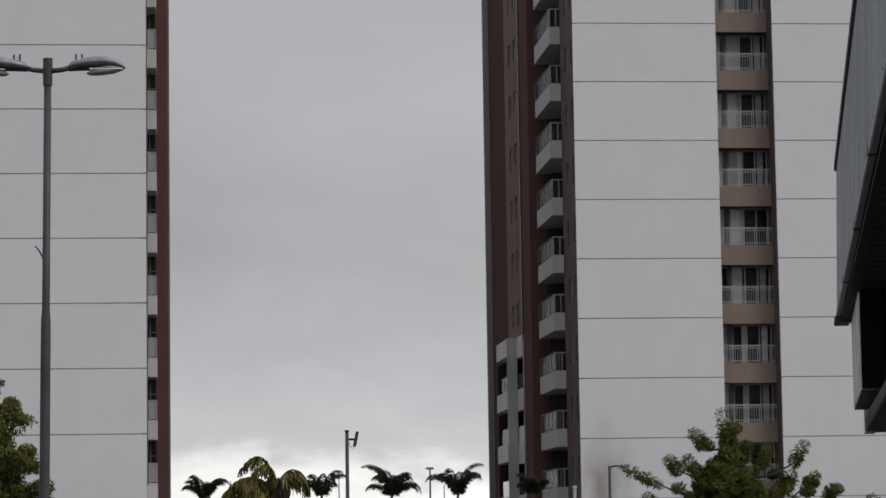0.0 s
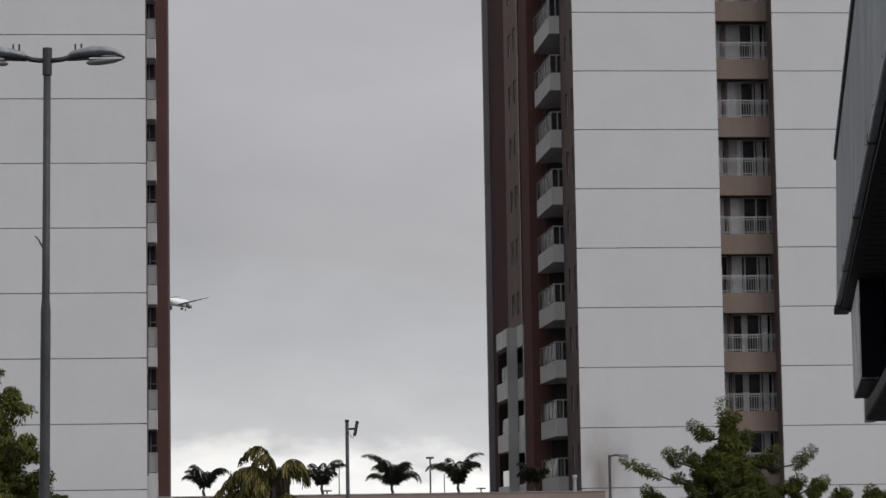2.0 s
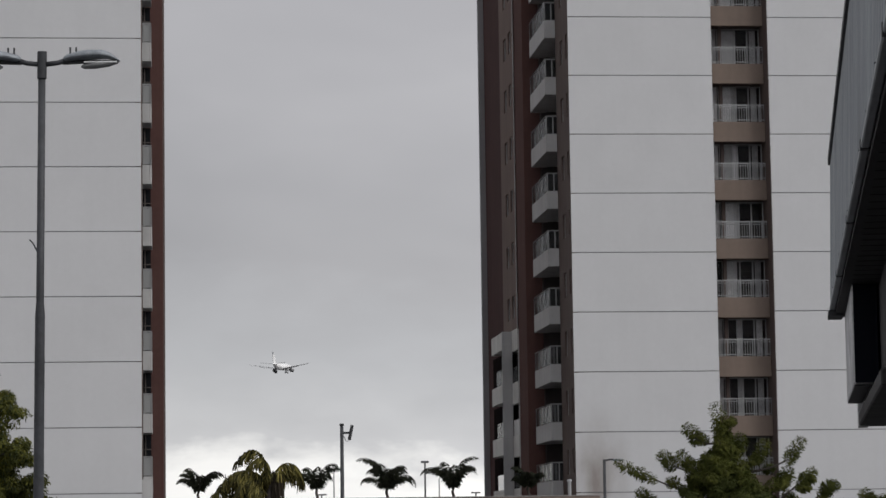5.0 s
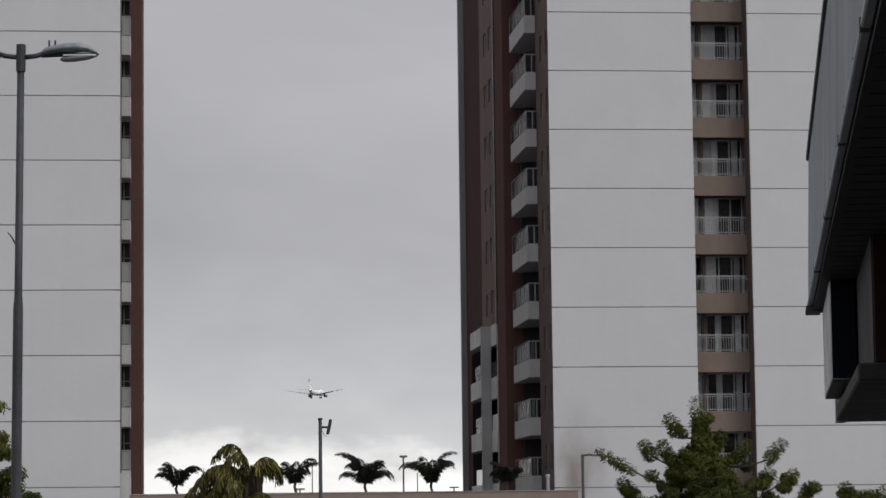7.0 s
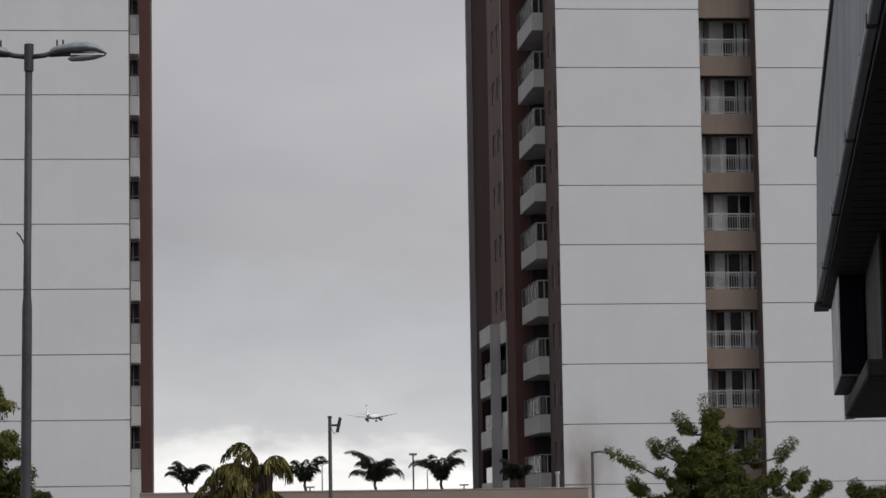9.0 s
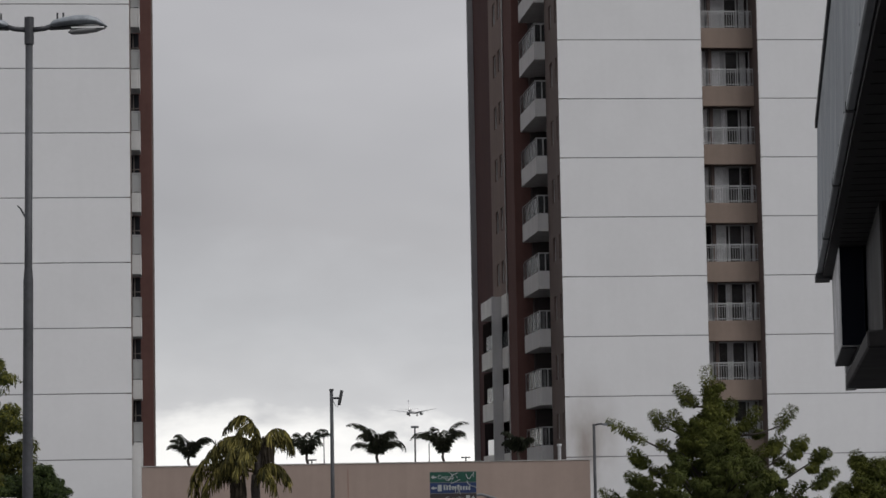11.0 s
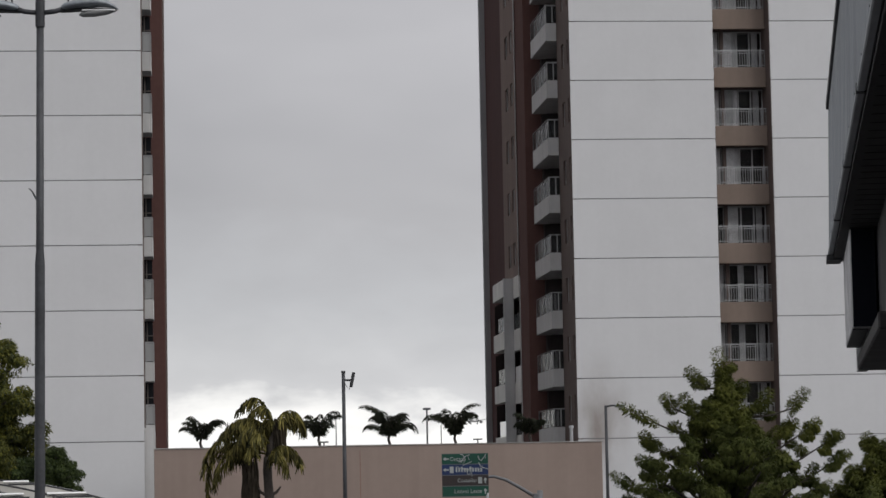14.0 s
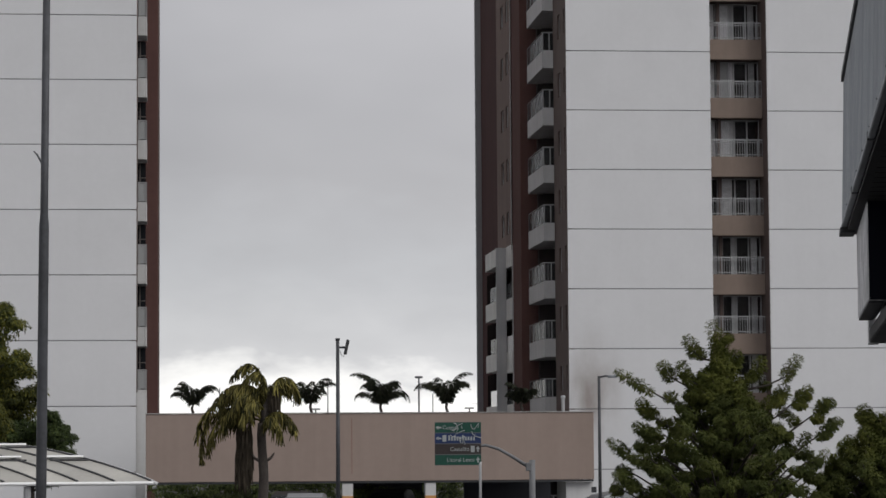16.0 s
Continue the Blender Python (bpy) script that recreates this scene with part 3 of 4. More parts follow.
def hanging_frond(bm, ctrl, rng, leaf):
    """A frond that bends along four control points, with ragged bunches of short broad hanging leaflets."""
    a, b, c, d = (Vector(v) for v in ctrl)
    n = 14
    pts = []
    for i in range(n + 1):
        u = i / n
        pts.append(a * (1 - u) ** 3 + b * 3 * u * (1 - u) ** 2 + c * 3 * u * u * (1 - u) + d * u ** 3)
    add_tube(bm, pts, [0.032 * (1 - i / (n + 2)) for i in range(n + 1)], 5)
    f = 0.16
    while f < 1.0:
        k = min(int(f * n), n - 1)
        o = pts[k].lerp(pts[k + 1], f * n - k)
        along = (pts[k + 1] - pts[k]).normalized()
        L = leaf * rng.uniform(0.45, 1.25) * (0.6 + 0.5 * math.sin(math.pi * min(f * 0.9 + 0.1, 1)))
        for _ in range(rng.randint(4, 7)):
            w = (Vector((rng.uniform(-0.55, 0.55), rng.uniform(-0.8, 0.8), -1)) + along * rng.uniform(0.1, 0.7)).normalized()
            h = Vector((rng.uniform(0.6, 1.0), rng.uniform(-0.7, 0.7), 0)).normalized() * rng.uniform(0.010, 0.025)
            q = o + Vector((rng.uniform(-0.04, 0.04), rng.uniform(-0.05, 0.05), 0.02))
            m = q + w * L * 0.5 + Vector((0, 0, 0.02))
            e = q + w * L * rng.uniform(0.85, 1.1)
            v = [bm.verts.new(p) for p in (q - h * 0.4, q + h * 0.4, m + h, e + h * 0.35, e - h * 0.35, m - h)]
            bm.faces.new((v[0], v[1], v[2], v[5]))
            bm.faces.new((v[5], v[2], v[3], v[4]))
        f += rng.choice((0.018, 0.022, 0.03, 0.055))


# control points (x, y, z from the foot) and leaflet length of the large fronds
prng = random.Random(8)
for ctrl, leaf in ((((0.1, 0, 4.7), (0.05, 0, 5.5), (-0.35, 0.1, 5.95), (-0.78, 0.1, 5.25)), 0.36),
                   (((0.08, 0, 4.6), (-0.1, -0.2, 5.2), (-0.9, -0.4, 5.3), (-1.25, -0.4, 4.45)), 0.42),
                   (((0.05, 0, 4.5), (-0.3, 0.3, 5.25), (-0.95, 0.6, 5.1), (-1.1, 0.6, 4.5)), 0.42),
                   (((0.0, 0, 4.4), (-0.3, -0.4, 4.95), (-0.6, -0.7, 5.0), (-0.75, -0.8, 4.3)), 0.45),
                   (((0.0, 0, 4.3), (-0.5, 0.1, 4.6), (-1.7, 0.2, 4.75), (-1.56, 0.2, 3.1)), 0.42),
                   (((0.0, 0, 4.2), (-0.4, -0.3, 4.5), (-1.25, -0.4, 4.5), (-1.3, -0.4, 3.5)), 0.42),
                   (((0.05, 0, 4.4), (-0.2, -0.6, 4.8), (-0.35, -0.9, 4.8), (-0.45, -1.0, 4.0)), 0.42),
                   (((0.12, 0, 4.75), (0.3, 0, 5.35), (0.75, 0.1, 5.5), (0.96, 0.1, 4.7)), 0.42),
                   (((0.12, 0, 4.7), (0.3, 0.3, 5.15), (0.6, 0.6, 5.25), (0.82, 0.7, 4.75)), 0.40),
                   (((0.05, 0, 4.1), (0.2, -0.2, 4.5), (0.75, -0.4, 4.45), (0.86, -0.4, 3.8)), 0.42),
                   (((0.05, 0, 4.0), (0.1, -0.4, 4.4), (0.4, -0.7, 4.3), (0.52, -0.8, 3.7)), 0.45),
                   (((0.1, 0, 4.5), (0.0, 0.5, 5.2), (-0.2, 1.0, 5.2), (-0.25, 1.3, 4.6)), 0.42),
                   (((0.0, 0, 4.3), (-0.5, -0.1, 4.9), (-1.5, -0.1, 5.0), (-1.68, -0.1, 3.6)), 0.42),
                   (((0.05, 0, 4.6), (-0.2, -0.1, 5.1), (-0.7, -0.2, 5.25), (-0.95, -0.2, 4.7)), 0.40),
                   (((0.05, 0, 4.4), (-0.3, -0.3, 4.75), (-0.8, -0.5, 4.7), (-0.95, -0.5, 4.0)), 0.42),
                   (((0.0, 0, 4.15), (-0.4, 0.1, 4.3), (-1.2, 0.2, 4.3), (-1.42, 0.2, 3.3)), 0.36),
                   (((0.05, 0, 4.2), (0.25, 0.2, 4.45), (0.6, 0.3, 4.5), (0.74, 0.3, 3.9)), 0.36),
                   (((0.1, 0, 4.75), (0.1, -0.1, 5.4), (-0.2, -0.2, 5.6), (-0.45, -0.2, 5.1)), 0.34)):
    fb = bmesh.new()
    hanging_frond(fb, ctrl, prng, leaf)
    part("frond", fb, FRONDDRY, dp)
DEAD = mat("dead_frond", (0.04, 0.033, 0.025), 0.85, vary=0.3, scale=4, island=0.3, spec=0.1)
for x0, x1, zt, zb_, n in ((-0.66, -0.28, 4.2, 2.6, 300), (0.16, 0.42, 5.1, 4.4, 90)):
    fb = bmesh.new()
    for i in range(n):
        o = Vector((prng.uniform(x0, x1), prng.uniform(-0.15, 0.15), prng.uniform(zb_ + 0.4, zt)))
        L = prng.uniform(0.4, 0.9)
        a = Vector((prng.uniform(0.02, 0.035), prng.uniform(-0.02, 0.02), 0))
        e = o + Vector((prng.uniform(-0.06, 0.06), prng.uniform(-0.05, 0.05), -L))
        v = [fb.verts.new(o), fb.verts.new(o.lerp(e, 0.5) + a), fb.verts.new(e), fb.verts.new(o.lerp(e, 0.5) - a)]
        fb.faces.new(v)
    part("dead_frond", fb, DEAD, dp, "hanging dead brown frond")
for sx in (-1, 1):
    part("frond_stub", add_tube(bmesh.new(), [(0.1 * sx, 0, 3.15), (0.2 * sx, 0, 3.2), (0.3 * sx, 0, 3.34)], [0.05, 0.04, 0.02], 6), BARK, dp)


def tree(name, x, y, z, tips, blob, seed, material, label, clump=0.34, count=60, leaf=0.17, limbs=40, core=30, trunk=0.16, flat=0.7, pads=0.48):
    """A tapered trunk, limbs to the given tips (x, y, z from the foot) and to others spread over the blob, with leaf clumps along them."""
    t = thing(name, pose(x, y, z), label, "tree")
    rng = np.random.default_rng(seed)
    (bx0, by0, bz0), (rx, ry, rz) = blob
    tb = bmesh.new()
    fork = Vector((0, 0, max(bz0 - rz * 0.7, 0.8)))
    add_tube(tb, [(0, 0, 0), (0.04, 0, fork.z * 0.5), fork, (bx0, by0, bz0), (bx0, by0, bz0 + rz)], [trunk, trunk * 0.85, trunk * 0.7, trunk * 0.4, 0.03], 9)
    cs, rs = [], []
    ends = [Vector(tip) for tip in tips]
    for i in range(limbs):
        az = 2.399963 * i + rng.uniform(-0.25, 0.25)
        el = math.asin(rng.uniform(-0.75, 0.92))
        k = rng.uniform(0.82, 1.08)
        ends.append(Vector((bx0 + k * rx * math.cos(el) * math.cos(az), by0 + k * ry * math.cos(el) * math.sin(az), bz0 + k * rz * math.sin(el))))
    for j, tip in enumerate(ends):
        a = Vector((bx0 * 0.7, by0, min(bz0, tip.z) + rng.uniform(-0.5, 0.1)))
        mid = a.lerp(tip, 0.55) + Vector((0, 0, 0.14))
        add_tube(tb, [a, mid, tip], [0.04, 0.026, 0.01], 5)
        for f in (0.48, 0.57, 0.66, 0.75, 0.84, 0.92, 1.0):
            q = a.lerp(mid, f / 0.55) if f < 0.55 else mid.lerp(tip, (f - 0.55) / 0.45)
            if rng.random() < 0.12 or (j < len(tips) and f < pads):
                continue
            c = q + Vector(rng.normal(scale=0.09, size=3))
            cs.append(c[:])
            rs.append(clump * (0.98 - 0.42 * f) * rng.uniform(0.7, 1.2))
    for i in range(core):
        d = rng.normal(size=3)
        d *= rng.random() ** 0.5 * 0.6 / np.linalg.norm(d)
        cs.append(tuple(np.array([bx0, by0, bz0 - 0.15 * rz]) + d * [rx, ry, rz]))
        rs.append(clump * rng.uniform(0.8, 1.2))
    part("trunk", tb, BARK, t, smooth=True)
    leaf_cloud("crown", cs, rs, count, leaf, material, t, seed + 1, flat=flat)
    return t


# slightly yellower green for the upper crown and the high limbs
TOPLEAF = mat("yellow_green_leaf", (0.036, 0.052, 0.013), 0.75, vary=0.35, scale=1.2, island=0.25, tint=(0.10, 0.10, 0.024), patchy=True, spec=0.08)


def plume_mesh(name, shoots, count, size, material, seed):
    """Leafy shoots: each (start, tip, width) carries drooping leaves all round, fewer and shorter towards the tip."""
    rng = np.random.default_rng(seed)
    a = np.repeat(np.array([p for p, q, w in shoots], float), count, 0)
    b = np.repeat(np.array([q for p, q, w in shoots], float), count, 0)
    wd = np.repeat(np.array([w for p, q, w in shoots], float), count)[:, None]
    n = len(a)
    f = rng.random((n, 1)) ** 0.85
    axis = b - a
    axis /= np.linalg.norm(axis, axis=1)[:, None]
    rad = rng.normal(size=(n, 3))
    rad -= axis * (rad * axis).sum(1)[:, None]
    rad /= np.linalg.norm(rad, axis=1)[:, None]
    rad[:, 2] *= 0.7
    swell = 0.45 + 0.75 * np.sin(np.pi * np.clip(0.12 + 0.8 * f, 0, 1))
    pos = a + (b - a) * f + rad * wd * swell * rng.uniform(0.15, 0.7, (n, 1))
    out = rad * 0.8 + axis * 0.5 + rng.normal(scale=0.22, size=(n, 3)) - [0, 0, 0.55]
    out /= np.linalg.norm(out, axis=1)[:, None]
    up = rad * 0.55 + [0, 0, 0.9] + rng.normal(scale=0.25, size=(n, 3))
    up -= out * (up * out).sum(1)[:, None]
    up /= np.linalg.norm(up, axis=1)[:, None]
    side = np.cross(out, up)
    L = size * swell * rng.uniform(0.65, 1.25, (n, 1))
    w = L * 0.17
    mid = pos + out * L * 0.5 + up * L * 0.07
    tip = pos + out * L - up * L * 0.12
    v = np.stack([pos, mid + side * w - up * w * 0.45, tip, mid - side * w - up * w * 0.45, mid], 1).reshape(-1, 3)
    k = np.arange(n)[:, None] * 5
    fc = np.concatenate([k + [0, 1, 4], k + [1, 2, 4], k + [2, 3, 4], k + [3, 0, 4]])
    me = bpy.data.meshes.new(name)
    me.from_pydata(v.tolist(), [], fc.tolist())
    me.materials.append(material)
    return me


SWAYING = []


def plume_tree(x, y, label, tips, profile, plumes, seed, lean=0.0):
    """A tree with a leader, limbs that rise outwards, and a leafy shoot at each limb's end.
    profile: height and radius of the crown, top first. tips: limbs that stand clear of it: x, y, z, shoot length."""
    t = thing("almond_tree", pose(x, y, 0), label, "tree")
    rng = np.random.default_rng(seed)
    top, low = profile[0][0], profile[-1][0]
    hs, rs = [p[0] for p in profile][::-1], [p[1] for p in profile][::-1]
    wood = bmesh.new()
    add_tube(wood, [(0, 0, 0), (0.03, 0, 1.2), (0.02, 0.03, 2.6), (lean * 0.5, 0, 4.0), (lean, 0, top - 0.4)], [0.17, 0.14, 0.11, 0.06, 0.012], 9)
    outer, inner, young = [], [], []
    span = top - low
    for i in range(plumes):
        u = (i + rng.random()) / plumes
        z = low + (top - low) * (1 - u ** 0.62)
        r = np.interp(z, hs, rs)
        az = 2.399963 * i + rng.uniform(-0.3, 0.3)
        k = rng.uniform(0.5, 1.02) if i % 3 else rng.uniform(0.2, 0.55)
        cx = lean * z / top
        ln = rng.uniform(0.3, 0.5)
        e = Vector((cx + k * r * math.cos(az), k * r * math.sin(az), z))
        dirn = Vector((math.cos(az), math.sin(az), rng.uniform(-0.15, 0.5) + 1.3 * max(0, (z - top + 1.4) / 1.4))).normalized()
        st = e - dirn * ln
        add_tube(wood, [(cx * 0.8, 0, max(z - 0.5 - 0.35 * r, 1.2)), st, e], [0.035, 0.018, 0.006], 5)
        (young if z > top - 0.3 * span else outer if i % 3 else inner).append((st[:], e[:], rng.uniform(0.17, 0.25)))
    part("trunk", wood, BARK, t, smooth=True)
    for name, group, material, num in (("crown", outer, LEAF, 430), ("inner_leaves", inner, LEAF, 330), ("young_leaves", young, TOPLEAF, 430)):
        if group:
            ob = new(name, plume_mesh(name, group, num, 0.092, material, seed + len(name)))
            ob.parent = t
    for i, (tx, ty, tz, ln) in enumerate(tips):
        tip = Vector((tx, ty, tz))
        base = Vector((tx * 0.3, ty * 0.3, tz - 0.35 - (0.17 if tz > 4.8 else 0.26) * abs(tx)))
        dirn = (tip - base).normalized()
        st = tip - (dirn + Vector((0, 0, 0.7 if abs(tx) < 2.0 else 0.1))).normalized() * ln
        bm = add_tube(bmesh.new(), [base, base.lerp(st, 0.5) - Vector((0, 0, 0.05)), st, tip], [0.03, 0.022, 0.015, 0.005], 5)
        limb = part("limb", bm, BARK, t)
        shoots = [(st[:], tip[:], 0.19), (st.lerp(tip, -0.3)[:], st.lerp(tip, 0.5)[:], 0.17)]
        for f in (0.35,) if tz > 4.8 else (0.35, 0.6, 0.85, 1.0):
            o = base.lerp(st, f)
            e = o + (dirn * rng.uniform(0.6, 1.0) + Vector(rng.normal(scale=0.45, size=3))).normalized() * rng.uniform(0.28, 0.42)
            if f < 0.7 or ln < 0.6:
                shoots.append((o[:], e[:], 0.15))
        lv = new("limb_leaves", plume_mesh("limb_leaves", shoots, 330, 0.088, TOPLEAF if tz > top - 1.5 else LEAF, seed + 40 + i))
        lv.parent = limb
        SWAYING.append((limb, base, max((tip - base).length, 0.9), tx))
    return t


plume_tree(6.24, 60.0, "leafy green tree with plumes of drooping leaves",
           ((-0.24, 0, 6.2, 0.7), (-0.87, -0.1, 5.78, 0.46), (-1.42, 0.2, 5.2, 0.42), (-1.05, -0.2, 5.2, 0.46), (-2.42, 0, 5.0, 0.8), (-1.9, 0.3, 4.4, 0.45), (-2.05, -0.2, 3.85, 0.45),
            (-2.6, 0.1, 3.5, 0.6), (-0.8, 0.1, 4.75, 0.5), (0.9, -0.1, 5.28, 0.48), (1.7, 0, 5.28, 0.55), (0.35, 0.1, 5.5, 0.45), (2.0, 0.2, 4.6, 0.42), (2.42, -0.2, 4.32, 0.42), (1.45, 0.2, 4.65, 0.45), (2.6, 0, 3.9, 0.5), (-2.5, -0.3, 2.8, 0.5)),
           ((5.75, 0.06), (5.2, 0.42), (4.7, 0.8), (4.2, 1.25), (3.6, 1.95), (3.0, 2.45), (2.1, 2.6), (1.5, 1.8)), 330, 11, -0.08)
plume_tree(9.8, 61.0, "lower leafy green tree with plumes of drooping leaves",
           ((-0.45, 0, 4.3, 0.45), (-0.05, 0.2, 4.15, 0.5), (-0.8, -0.2, 3.6, 0.5), (0.5, 0, 4.3, 0.5), (-1.35, 0, 3.25, 0.55), (-1.5, 0.2, 2.75, 0.5)),
           ((4.1, 0.3), (3.7, 0.9), (3.2, 1.5), (2.5, 1.9), (1.8, 1.8), (1.2, 1.1)), 230, 15)
tree("street_tree", -8.5, 50.0, 0,
     ((0.35, 0, 6.35), (0.85, 0.1, 5.7), (0.1, -0.2, 6.55), (0.65, 0.2, 6.1), (0.95, 0, 4.9), (0.95, 0.1, 4.4), (0.5, 0, 5.8)),
     ((-0.5, 0, 4.35), (1.5, 1.4, 1.95)), 21, LEAFDARK, "dense olive green street tree with small leaves", clump=0.34, count=220, leaf=0.075, limbs=64, core=110, flat=0.95)
tree("round_shrub_tree", -11.5, 78.0, 0,
     ((0.6, 0, 4.3), (0.95, 0, 3.7)),
     ((0, 0, 3.45), (1.2, 1.2, 1.15)), 25, mat("deep_green_leaf", (0.018, 0.03, 0.010), 0.7, vary=0.3, scale=1.2, island=0.35, tint=(0.04, 0.055, 0.014), spec=0.15), "rounded dark green tree with small leaves", clump=0.36, count=200, leaf=0.085, limbs=44, core=60, flat=0.95)

# ---- street furniture ----
BRIGHTW = mat("reflector_white", (0.85, 0.86, 0.86), 0.3, vary=0.03)
LENS = glass("lamp_lens", (0.22, 0.225, 0.23), 0.2)
lp = thing("street_lamp", pose(-4.675, 31.9, 0, 0, 0.4, 0), "grey steel street lamp with two cobra-head luminaires", "street lamp")
LT = 9.035
tb = bmesh.new()
add_tube(tb, [(0, 0, 0), (0, 0, 3), (0, 0, 5.95), (0, 0, 6.1), (0, 0, LT - 0.3)], [0.068, 0.062, 0.058, 0.046, 0.043], 16)
part("pole", tb, GALV, lp, smooth=True)
part("collar", add_tube(bmesh.new(), [(0, 0, LT - 0.3), (0, 0, LT + 0.02)], [0.056, 0.056], 14), GALV, lp)
part("base_plate", boxes((-0.2, 0.2, -0.2, 0.2, 0.0, 0.03)), GALV, lp)
part("small_bracket", add_tube(bmesh.new(), [(-0.03, 0, LT - 2.35), (-0.09, 0, LT - 2.24), (-0.13, 0, LT - 2.2)], [0.012, 0.01, 0.008], 6), GALV, lp)
for s in (-1, 1):
    part("arm", add_tube(bmesh.new(), [(0.04 * s, 0, LT - 0.13), (0.18 * s, 0, LT - 0.115), (0.3 * s, 0, LT - 0.075)], [0.03, 0.03, 0.03], 10), GALV, lp, smooth=True)
    bm = bmesh.new()
    prof = [(0.25, -0.075, 0.03, 0.03), (0.29, -0.07, 0.085, 0.055), (0.40, -0.05, 0.115, 0.065), (0.54, -0.035, 0.13, 0.075), (0.70, -0.03, 0.12, 0.07), (0.80, -0.045, 0.10, 0.055), (0.87, -0.075, 0.07, 0.03), (0.915, -0.10, 0.03, 0.012)]
    add_tube(bm, [(s * a, 0, LT + c) for a, c, w, h in prof], [1.0] * len(prof), 16)
    k = 0
    for a, c, w, h in prof:
        for v in list(bm.verts)[k:k + 16]:
            v.co.y *= w
            dz = v.co.z - (LT + c)
            v.co.z = LT + c + (dz * h if dz > 0 else dz * h * 0.55)
        for v in list(bm.verts)[k:k + 16]:
            v.co.x = s * a
        k += 16
    hd = part("luminaire", bm, LUMI, lp, "weathered cast aluminium luminaire", smooth=True)
    bm = bmesh.new()
    add_tube(bm, [(s * a, 0, LT - 0.125 + d) for a, d in ((0.46, -0.035), (0.50, -0.035), (0.62, -0.02), (0.78, -0.002), (0.90, 0.015))], [0.02, 0.06, 0.085, 0.075, 0.02], 12, flat=0.5)
    part("lens", bm, LENS, hd, "clear bowl lens", smooth=True)
    part("reflector", boxes(tuple(sorted((s * 0.5, s * 0.885))) + (-0.075, 0.075, LT - 0.122, LT - 0.108)), BRIGHTW, hd, "bright white reflector plate")
    part("rim", add_tube(bmesh.new(), [(s * 0.24, 0.02, LT - 0.115), (s * 0.5, 0.0, LT - 0.10), (s * 0.9, 0.0, LT - 0.105)], [0.02, 0.028, 0.018], 6), DARKMETAL, hd)
    for a in (0.33, 0.40):
        part("clip", add_tube(bmesh.new(), [(s * a, 0, LT - 0.01), (s * a, 0, LT + 0.07)], [0.011, 0.011], 6), GALV, hd)

sp = thing("camera_pole", pose(-2.87, 80.0, 0), "tall grey steel pole with an antenna panel on a short arm", "pole")
part("mast", add_tube(bmesh.new(), [(0, 0, 0), (0, 0, 6.6)], [0.07, 0.05], 12), GALV, sp, smooth=True)
part("cap", add_tube(bmesh.new(), [(0, 0, 6.6), (0, 0, 6.66)], [0.065, 0.065], 12), DARKMETAL, sp)
part("bracket", boxes((0.04, 0.24, -0.02, 0.02, 6.36, 6.42)), GALV, sp)
pan = part("panel_antenna", bevel(add_box(bmesh.new(), -0.045, 0.045, -0.09, 0.09, -0.22, 0.22, pose(0.26, 0, 6.4, 0, 12, 0)), 0.015, 2), DARKMETAL, sp, "dark slim panel antenna")
part("cable", add_tube(bmesh.new(), [(0.22, 0, 6.3), (0.17, 0, 6.12), (0.12, 0, 6.16), (0.05, 0, 6.3)], [0.008] * 4, 5), DARKMETAL, sp)

sl = thing("street_lamp", pose(5.22, 88.2, 0), "slim grey lamp post with a short arm above the street tree", "street lamp")
part("pole", add_tube(bmesh.new(), [(0, 0, 0), (0, 0, 5.74)], [0.06, 0.045], 10), GALV, sl, smooth=True)
part("arm", add_tube(bmesh.new(), [(0, 0, 5.7), (0.2, 0, 5.74), (0.32, 0, 5.73)], [0.03, 0.03, 0.03], 8), GALV, sl)
part("luminaire", bevel(boxes((0.28, 0.6, -0.1, 0.1, 5.68, 5.76)), 0.025, 2), LUMI, sl)
part("meter_box", bevel(boxes((-0.28, -0.12, -0.08, 0.05, 2.02, 2.2)), 0.01, 1), GALV, sl)

# lamp masts on the deck
dl = thing("deck_lamp", pose(-0.70, 118.6, 3.95), "grey lamp mast with a flat head on the parking deck", "lamp post", "deck lamps")
part("mast", add_tube(bmesh.new(), [(0, 0, 0), (0, 0, 2.59)], [0.04, 0.036], 8), POLEGREY, dl)
part("head", bevel(boxes((-0.17, 0.17, -0.15, 0.15, 2.59, 2.68)), 0.02, 1), POLEGREY, dl)
for x, h in ((-0.1, 1.93), (-9.28, 2.22), (-4.62, 2.32)):
    d2 = thing("thin_mast", pose(x, 118.6, 3.95), "thin bare metal mast on the parking deck", "mast", "thin masts")
    part("mast", add_tube(bmesh.new(), [(0, 0, 0), (0, 0, h)], [0.03, 0.02], 6), POLEGREY, d2)
for x in (-5.15, 1.47):
    d3 = thing("low_light", pose(x, 118.6, 3.95), "small flat-headed light on the parking deck", "light")
    part("stem", add_tube(bmesh.new(), [(0, 0, 0), (0, 0, 1.26)], [0.03, 0.03], 6), POLEGREY, d3)
    part("head", boxes((-0.2, 0.2, -0.1, 0.1, 1.26, 1.32)), POLEGREY, d3)

vp_ = thing("vent_pipe", pose(5.27, 113.6, 3.95), "short white vent pipe on the parking deck", "vent pipe")
part("pipe", add_tube(bmesh.new(), [(0, 0, 0), (0, 0, 1.6)], [0.07, 0.07], 8), RAIL, vp_)
part("cowl", add_tube(bmesh.new(), [(0, 0, 1.6), (0, 0, 1.7)], [0.11, 0.09], 8), RAIL, vp_)

